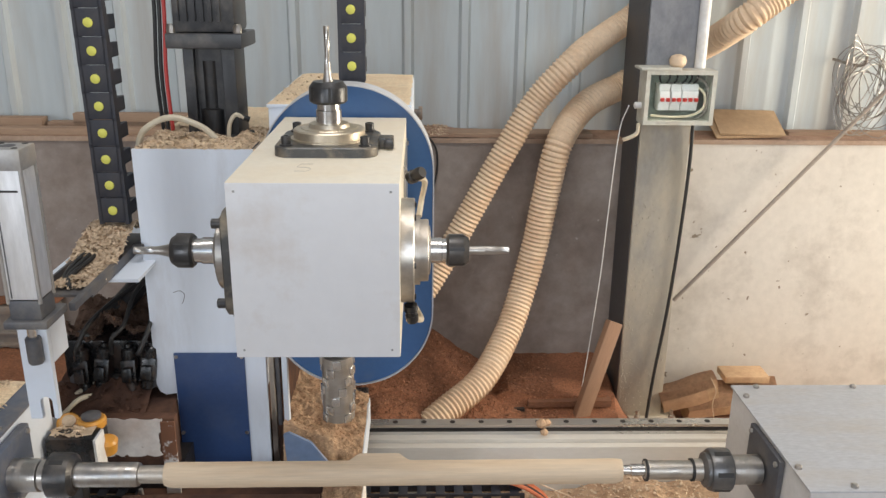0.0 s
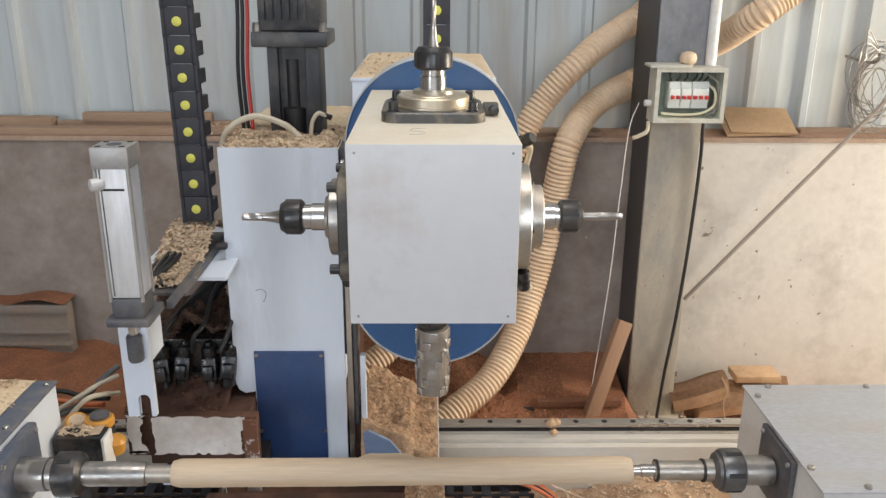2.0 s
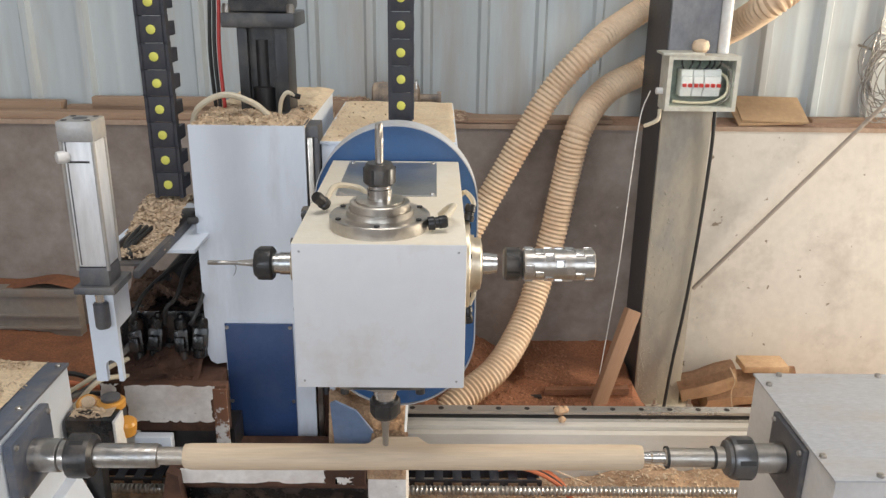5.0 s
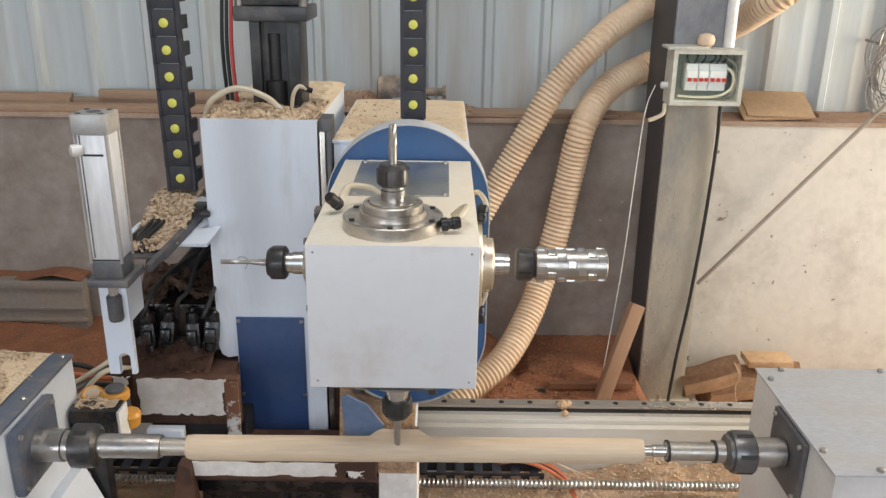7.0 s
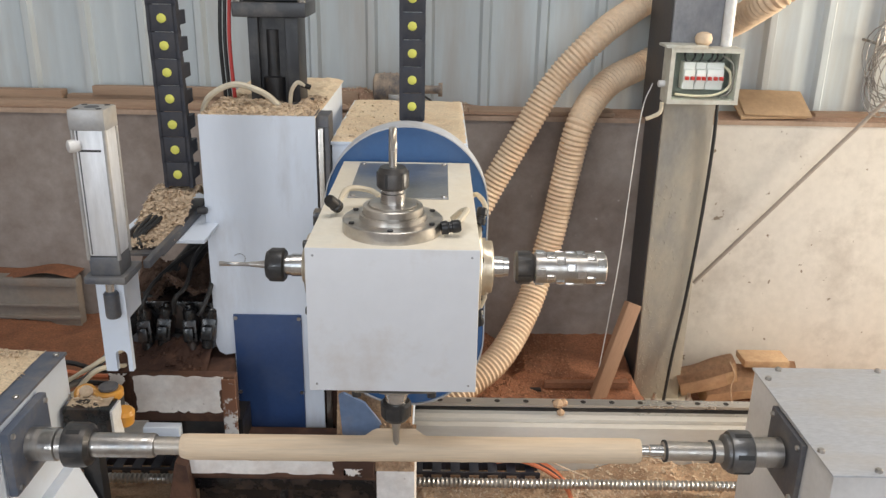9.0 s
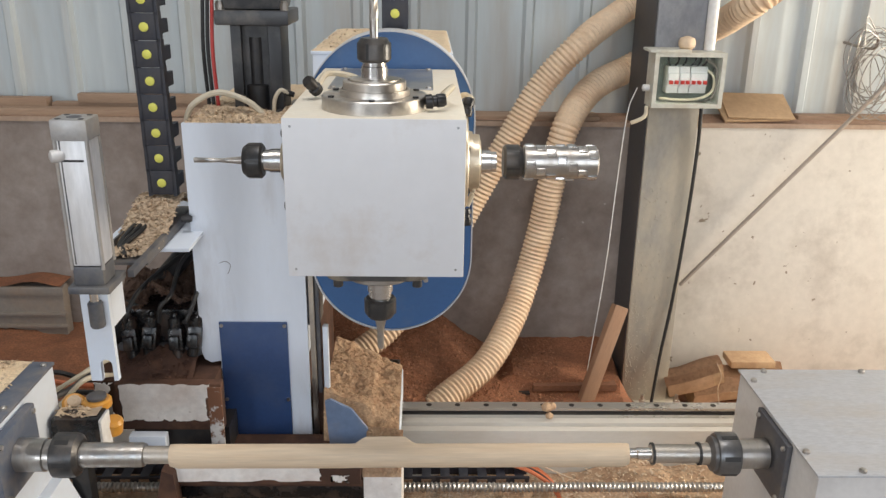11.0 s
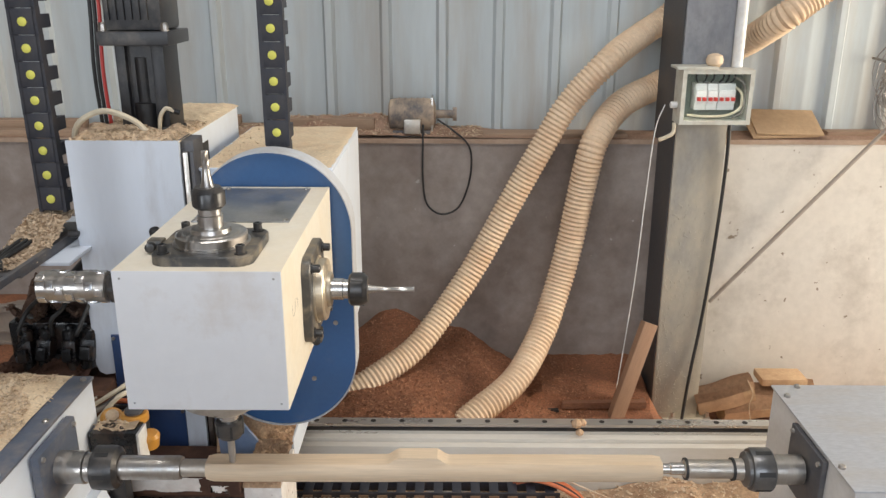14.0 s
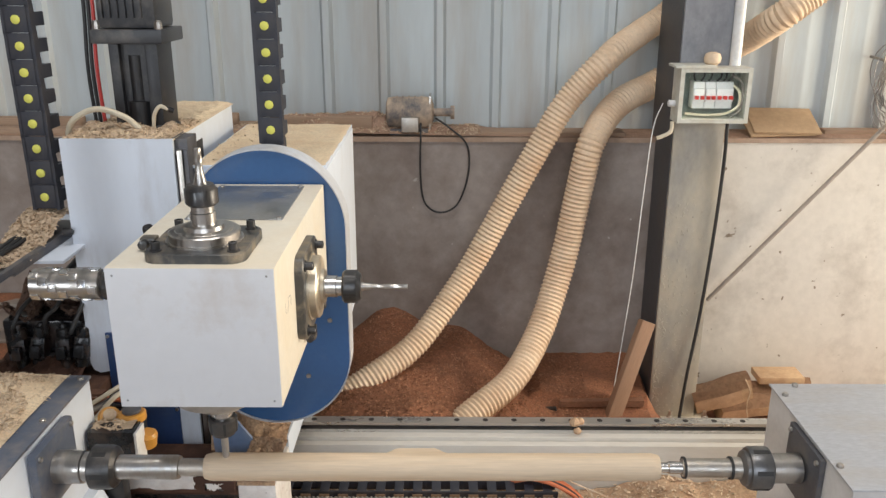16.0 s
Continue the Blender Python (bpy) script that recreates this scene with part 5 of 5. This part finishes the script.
    cp("drive_dust", heightfield(B(), -0.722, -0.505, 1.632, 1.90, 60, 50, dt), M["brown"], "brown dust heaped on the slide block")["kind"] = "stuff"
    cp("drive_chip_litter", curls(B(), 350, -0.72, -0.51, 1.635, 1.72, dt, 0.010, random.Random(19)), M["brown"], "brown chips on the slide block")["kind"] = "stuff"
    cp("side_plate", flaked(-0.712, -0.670, 0.522, 0.616, 1.612, 23, 0.006), M["old_white"], "flaked white paint on the slide block")
    cp("drive_base", bx(-0.64, -0.43, 1.625, 1.72, 0.43, 0.497), M["black"])
    cp("drive_post", bx(-0.466, -0.436, 1.606, 1.6115, 0.43, 0.606, 0.001), M["rust"])
    cp("blue_foot", bx(-0.640, -0.560, 1.585, 1.61, 0.462, 0.497, 0.003), M["white"])
    bolt(CAR, (0, 0, 0), (0, 0, 1), 0.006, 0.05, "steel").matrix_parent_inverse = Matrix.Translation(Vector((-0.50, 1.55, 0.432)) - CAR_BASE)


carriage()

# ---------------------------------------------------------------- the milling head: slide, shield and four-spindle turret
HEAD_AT = Vector((-0.0668, 1.1547, 0.9692))
HEAD = thing("milling_head", "four-spindle milling head in white with a blue oblong shield", "milling head", at=Matrix.Translation(HEAD_AT))
HW, HH, HD = 0.2605, 0.2375, 0.5355


def stadium(r, za, zb, n=40):
    top = [(r * math.cos(a), za + r * math.sin(a)) for a in (math.pi * i / n for i in range(n + 1))]
    bot = [(-r * math.cos(a), zb - r * math.sin(a)) for a in (math.pi * i / n for i in range(n + 1))]
    return top + bot


def head():
    za, zb = 0.018, -0.286
    bm = B()
    o1, o2 = stadium(0.175, za, zb), stadium(0.1725, za, zb)
    ring = []
    for o, y in ((o1, 0.600), (o1, 0.540), (o2, 0.540), (o2, 0.546)):
        ring.append([bm.verts.new((x, y, z)) for x, z in o])
    n = len(o1)
    for a, b in zip(ring, ring[1:]):
        for i in range(n):
            bm.faces.new((a[i], a[(i + 1) % n], b[(i + 1) % n], b[i]))
    bm.faces.new(ring[0])
    part("shield_rim", bm, M["rim"], HEAD, "white rim of the oblong shield")
    sh = part("shield", prism(B(), stadium(0.172, za, zb), 0.545, 0.552), M["blue"], HEAD, "glossy blue oblong shield plate")
    for x, z in ((0.075, -0.34), (-0.075, -0.34), (0.13, -0.20), (-0.12, 0.11)):
        part("screw", turned(B(), [(0.006, 0), (0.005, 0.003)], along((x, 0.545, z), (0, -1, 0)), 12), M["steel"], sh)
    part("slide_body", bx(-0.163, 0.130, 0.600, 1.12, -0.36, 0.138, 0.003), M["white"], HEAD, "white slide housing")
    part("slide_lid", bx(-0.166, 0.128, 0.598, 1.125, 0.138, 0.145, 0.0015), M["white"], HEAD)

    def ld(x, y):
        e = min(1, (x + 0.166) / 0.01, (0.128 - x) / 0.01, (y - 0.60) / 0.01, (1.125 - y) / 0.01)
        return 0.1445 + max(0, e) * (0.003 + 0.003 * nz(x, y, 20))
    part("slide_dust", heightfield(B(), -0.166, 0.128, 0.60, 1.124, 40, 60, ld), M["saw_top"], HEAD, "pale sawdust on the slide housing")["kind"] = "stuff"
    part("slide_shaving_litter", curls(B(), 160, -0.163, -0.02, 0.60, 1.1, ld, 0.008, random.Random(18)), M["curl"], HEAD)["kind"] = "stuff"
    pitch = 0.0552
    link_chain(HEAD, 13, pitch, 0.046, 0.052, True, lambda i: Matrix.Translation((0.0078, 0.643, 0.2205 + pitch * i)))
    part("chain_foot", bx(-0.016, 0.031, 0.620, 0.668, 0.1455, 0.196, 0.002), M["plastic"], HEAD, "black end bracket of the cable chain")
    part("hub", turned(B(), [(0.11, 0), (0.11, 0.02)], along((0, 0.5356, 0), (0, 1, 0)), 40), M["steel"], HEAD)

    tur = part("turret", bx(-HW / 2, HW / 2, 0.003, HD, -HH / 2, HH / 2, 0.0015), M["cream"], HEAD, "cream dusty steel turret box")
    part("front_cover", bx(-HW / 2 + 0.0006, HW / 2 - 0.0006, 0, 0.0032, -HH / 2 + 0.0006, HH / 2 - 0.0006, 0.0008), M["head_white"], tur, "white front cover plate")
    for sx in (-1, 1):
        for sz in (-1, 1):
            part("screw", turned(B(), [(0.0020, 0), (0.0018, 0.0005)], along((sx * (HW / 2 - 0.012), 0, sz * (HH / 2 - 0.012)), (0, -1, 0)), 8), M["plate"], tur)
    for s in (-1, 1):
        z = s * HH / 2
        part("cover_plate", bx(-0.094, 0.085, 0.262, 0.512, min(z, z + s * 0.0025), max(z, z + s * 0.0025), 0.0008), M["plate"], tur, "grey metal cover plate")
        for x in (-0.086, 0.077):
            for y in (0.27, 0.504):
                part("screw", turned(B(), [(0.005, 0), (0.004, 0.003)], along((x, y, z + s * 0.0025), (0, 0, s)), 10), M["steel"], tur)

    def collet(m, z0, r, name="collet_nut"):
        h = 0.034
        part(name, turned(B(), [(r * 0.86, z0), (r, z0 + 0.004), (r, z0 + h * 0.72), (r * 0.95, z0 + h * 0.8), (r * 0.78, z0 + h)], m, 30), M["nut"], tur, "black collet nut")
        first = part("nut_slot", bx(r * 0.86, r * 1.004, -0.0022, 0.0022, z0 + h * 0.12, z0 + h * 0.80), M["cable_black"], tur, at=m @ Matrix.Rotation(radians(10), 4, "Z"))
        for k in range(1, 6):
            share("nut_slot", first, tur, m @ Matrix.Rotation(radians(60 * k + 10), 4, "Z"))

    def flute(m, z0, z1, r, cone=2.2):
        """A slim two-flute bit on a tapered shank."""
        part("shank", turned(B(), [(r * cone, z0), (r * (0.25 + 0.66 * cone), z0 + 0.006), (r * (0.9 + 0.1 * cone), z0 + 0.022), (r, z0 + 0.030)], m, 18), M["steel"], tur)
        bm = B()
        n = 26
        prev = None
        for i in range(n + 1):
            t = i / n
            a0 = t * 1.1
            ring = []
            for k in range(12):
                a = 2 * math.pi * k / 12
                rr = r * (0.72 + 0.30 * abs(math.cos(a)))
                ring.append(bm.verts.new(m @ Vector((rr * math.cos(a + a0), rr * math.sin(a + a0), z0 + 0.026 + (z1 - z0 - 0.026) * t))))
            if prev:
                for k in range(12):
                    bm.faces.new((prev[k], prev[(k + 1) % 12], ring[(k + 1) % 12], ring[k])).smooth = True
            else:
                bm.faces.new(ring)
            prev = ring
        bm.faces.new(prev)
        part("router_bit", bm, M["steel"], tur, "slim steel router bit")

    def round_flange(m):
        # tan on the upper flange: dust, plus warm side light put into the colour
        part("flange", turned(B(), [(0.079, -0.0065), (0.079, 0.012), (0.0775, 0.0135), (0.065, 0.0135), (0.063, 0.0125), (0.053, 0.0130), (0.052, 0.0185), (0.052, 0.022), (0.049, 0.022), (0.049, 0.0195), (0.047, 0.0195), (0.047, 0.033), (0.0455, 0.0345), (0.040, 0.0345), (0.040, 0.032), (0.037, 0.032), (0.037, 0.0365), (0.022, 0.038)], m, 48), M["dusty_steel" if m.translation.z > 0.1 else "brass"], tur, "stepped round spindle flange")
        part("neck", turned(B(), [(0.0195, 0.036), (0.0195, 0.054), (0.0175, 0.055), (0.0175, 0.064)], m, 24), M["bright_steel"], tur)
        for k in range(6):
            q = m @ Matrix.Rotation(radians(60 * k + 30), 4, "Z")
            part("screw", turned(B(), [(0.0045, 0.0185), (0.0045, 0.021)], q @ Matrix.Translation((0.071, 0, -0.005)), 10), M["black"], tur)

    def elbow(p, d, cable):
        """A black plug with its cream cable."""
        part("plug", turned(B(), [(0.010, 0), (0.011, 0.009), (0.0085, 0.011), (0.0085, 0.016), (0.010, 0.017), (0.010, 0.026), (0.008, 0.030)], along(p, d), 16), M["black"], tur)
        part("cable", tube(B(), smooth_path(cable, 7), 0.0048, 8), M["cable_white"], tur)

    def square_flange(m, lug):
        """Rounded square plate with a polished bearing ring; lug is the side of the grease block."""
        bm = B()
        a, c = 0.080, 0.026
        pl = []
        for k, (sx, sy) in enumerate(((1, 1), (-1, 1), (-1, -1), (1, -1))):
            pl += [(sx * (a - c) + c * math.cos(math.pi / 2 * (k + i / 5)), sy * (a - c) + c * math.sin(math.pi / 2 * (k + i / 5))) for i in range(6)]
        rings = [[bm.verts.new(m @ Vector((x * q, y * q, z))) for x, y in pl] for q, z in ((1, 0), (1, 0.014), (0.975, 0.016))]
        bm.faces.new(rings[0])
        bm.faces.new(rings[2])
        n = len(pl)
        for r0, r1 in zip(rings, rings[1:]):
            for i in range(n):
                bm.faces.new((r0[i], r0[(i + 1) % n], r1[(i + 1) % n], r1[i]))
        part("flange_plate", bm, M["castiron"], tur, "black square flange plate")
        part("flange", turned(B(), [(0.062, 0.016), (0.062, 0.0185), (0.0575, 0.019), (0.0575, 0.031), (0.055, 0.033), (0.046, 0.0335), (0.045, 0.0345), (0.033, 0.035), (0.031, 0.041), (0.022, 0.042)], m, 44), M["brass" if abs(m.translation.x) > 0.1 else "steel"], tur, "polished round spindle flange")
        part("neck", turned(B(), [(0.0205, 0.041), (0.0205, 0.062), (0.0185, 0.063), (0.0185, 0.076)], m, 24), M["bright_steel"], tur)
        for sx in (-1, 1):
            for sy in (-1, 1):
                q = m @ Matrix.Translation((sx * 0.061, sy * 0.061, 0.016))
                part("bolt", turned(B(), [(0.0105, 0), (0.0105, 0.002), (0.0075, 0.0025), (0.0075, 0.014), (0.006, 0.015), (0.004, 0.015), (0.004, 0.011)], q, 12), M["nut"], tur)
        d = m.to_3x3().inverted() @ Vector(lug)
        g = m @ Matrix.Rotation(math.atan2(d.y, d.x), 4, "Z")
        part("grease_block", box(B(), 0.079, 0.104, -0.012, 0.012, 0.001, 0.020, 0.003, g), M["castiron"], tur)
        y0 = (g.to_3x3().inverted() @ Vector((0, -1, 0))).y
        part("lug_screw", turned(B(), [(0.008, 0), (0.008, 0.010), (0.005, 0.011)], g @ along((0.096, 0.012 * y0, 0.011), (0, y0, 0)), 12), M["nut"], tur)

    P = along((-0.004, 0.092, HH / 2 + 0.0065), (0, 0, 1))
    round_flange(P)
    collet(P, 0.061, 0.0250)
    flute(P, 0.090, 0.156, 0.0064, 1.05)
    elbow((-0.098, 0.165, HH / 2 + 0.012), (-0.4, -0.5, 0.55), [(-0.098, 0.168, HH / 2 + 0.02), (-0.085, 0.20, HH / 2 + 0.035), (-0.05, 0.21, HH / 2 + 0.03), (-0.03, 0.185, HH / 2 + 0.026)])
    elbow((0.072, 0.060, HH / 2 + 0.014), (1, 0.15, 0.1), [(0.098, 0.066, HH / 2 + 0.022), (0.112, 0.10, HH / 2 + 0.03), (0.105, 0.13, HH / 2 + 0.02), (0.09, 0.14, HH / 2 + 0.004)])
    R = along((0, 0.100, -HH / 2), (0, 0, -1))
    square_flange(R, (1, 0, 0))
    collet(R, 0.074, 0.0262)
    flute(R, 0.107, 0.166, 0.0058)
    Q = along((-HW / 2, 0.238, 0), (-1, 0, 0))
    square_flange(Q, (0, 0, 1))
    collet(Q, 0.073, 0.0305)
    flute(Q, 0.107, 0.192, 0.0046, 1.9)
    for k, st in enumerate((((0.118, -0.012), (0.117, -0.030)), ((0.117, -0.030), (0.098, -0.033), (0.094, -0.020), (0.084, -0.012), (0.072, -0.018), (0.070, -0.034)))):
        part("pencil_mark", tube(B(), smooth_path([(-HW / 2, y, z) for y, z in st], 4), 0.0003, 5), M["castgrey"], tur, "faint pencil mark")
    C = along((HW / 2, 0.245, 0), (1, 0, 0))
    round_flange(C)
    collet(C, 0.076, 0.030)
    elbow((HW / 2 + 0.012, 0.245, -0.085), (0.1, -0.2, -1), [(HW / 2 + 0.016, 0.245, -0.08), (HW / 2 + 0.026, 0.25, -0.05), (HW / 2 + 0.02, 0.30, -0.03), (HW / 2 + 0.002, 0.33, -0.02)])
    elbow((HW / 2 + 0.010, 0.245, 0.080), (0.2, 0.4, 0.9), [(HW / 2 + 0.014, 0.252, 0.09), (HW / 2 + 0.022, 0.29, 0.10), (HW / 2 + 0.012, 0.40, 0.09), (HW / 2 + 0.004, 0.52, 0.05)])
    # large segmented cutter
    cut = B()
    turned(cut, [(0.020, 0.108), (0.0285, 0.112), (0.0285, 0.236), (0.024, 0.239)], C, 24)
    part("cutter_core", cut, M["steel"], tur, "chrome segmented planing cutter")
    first = None
    for row in range(7):
        for k in range(4):
            q = C @ Matrix.Translation((0, 0, 0.113 + row * 0.018)) @ Matrix.Rotation(radians(90 * k + row * 24), 4, "Z")
            if first is None:
                first = part("cutter_insert", box(B(), 0.024, 0.0308, -0.009, 0.006, 0, 0.0160, 0.0015), M["bright_steel"], tur, "polished cutter insert", at=q)
            else:
                share("cutter_insert", first, tur, q)
    return tur


TURRET = head()


# ---------------------------------------------------------------- motion
def motions():
    # travel of the carriage along the bed (x) and across it (y)
    travel = [(0.0, -0.073, -0.060), (0.2, -0.066, -0.085), (0.5, -0.052, -0.088), (1.0, 0.013, -0.087), (1.5, 0.074, -0.074), (1.75, 0.081, -0.072), (2.0, 0.082, -0.056), (2.5, 0.082, -0.054), (3.0, 0.081, -0.053),
              (3.2, 0.080, -0.050), (3.4, 0.020, -0.012), (3.5, 0.005, 0.004), (3.7, -0.020, 0.006), (4.0, -0.023, 0.006), (5.2, -0.018, 0.006), (6.5, -0.009, 0.006), (7.0, 0.0, 0.0), (7.5, 0.001, 0.004), (8.0, -0.031, 0.003), (8.5, 0.025, 0.002),
              (9.0, 0.004, 0.005), (9.5, -0.010, 0.005), (10.5, -0.002, 0.005), (11.5, -0.002, 0.005), (12.0, -0.003, 0.003), (12.3, -0.007, 0.004), (12.4, -0.060, 0.006), (12.5, -0.131, 0.008), (12.75, -0.285, 0.03), (13.0, -0.342, 0.036), (13.2, -0.340, 0.025), (13.5, -0.336, 0.020),
              (14.0, -0.330, 0.017), (14.5, -0.339, 0.021), (15.0, -0.337, 0.019), (15.5, -0.333, 0.012), (16.0, -0.339, 0.022)]
    height = [(0.0, 1.1055), (0.1, 1.060), (0.2, 1.031), (0.3, 1.028), (0.5, 1.0275), (1.0, 1.0235), (1.2, 1.0205), (1.5, 1.0215), (1.7, 1.025), (1.9, 1.112), (2.0, 1.155), (2.5, 1.1556), (2.6, 1.173), (2.75, 1.186), (3.0, 1.186),
              (3.2, 1.1686), (3.3, 1.144), (3.4, 1.117), (3.5, 1.0905), (3.6, 1.045), (3.7, 0.996), (3.8, 0.990), (4.0, 0.988), (4.2, 0.986), (5.2, 0.979), (6.3, 0.971), (6.5, 0.969), (7.0, 0.9692), (8.0, 0.9645), (9.0, 0.9593),
              (10.2, 0.962), (10.8, 1.10), (11.1, 1.180), (11.5, 1.1839), (12.0, 1.1823), (12.2, 1.180), (12.3, 1.176), (12.4, 1.1667), (12.5, 1.151), (12.6, 1.1412), (12.8, 1.110), (13.0, 1.0165), (13.2, 0.953), (13.5, 0.951), (14.5, 0.9555), (16.0, 0.9545)]
    angle = [(0.0, 90), (2.6, 90), (2.7, 83), (2.8, 66), (2.9, 49), (3.0, 29), (3.1, 9.5), (3.2, 0), (7.0, 0), (11.2, 0), (11.3, 9), (11.4, 24), (11.5, 43), (11.6, 62), (11.7, 80), (11.8, 100), (11.9, 119), (12.0, 136), (12.1, 154), (12.2, 172), (12.3, 180), (14.0, 180), (16.0, 180)]

    def at(rows, t, k=1):
        a = [r[0] for r in rows]
        return float(np.interp(t, a, [r[k] for r in rows]))
    times = sorted({r[0] for r in travel} | {r[0] for r in height})
    walk(CAR, [(t, Matrix.Translation(CAR_BASE + Vector((at(travel, t), at(travel, t, 2), 0)))) for t in times])
    walk(HEAD, [(t, Matrix.Translation((HEAD_AT.x + at(travel, t), HEAD_AT.y + at(travel, t, 2), at(height, t)))) for t in times])
    turn = [(0.0, -42), (0.5, -55), (1.0, -75), (2.5, -85), (2.75, -40), (3.0, -8), (3.25, -10), (3.5, -40), (4.2, -48), (6.5, -45), (9.0, -45), (10.5, -40), (11.5, -25), (12.2, -25), (12.5, -70), (12.85, -15), (13.1, 0), (15.3, 0), (15.45, -35), (15.6, -75), (16.0, -80)]
    base = BLANK.matrix_basis.translation.copy()
    walk(BLANK, [(t, Matrix.Translation(base) @ pose(0, 0, 0, 0, -0.25, 0) @ pose(0, 0, 0, a, 0, 0)) for t, a in turn])
    walk(TURRET, [(t, pose(0, 0, 0, 0, a, 0)) for t, a in angle])


motions()
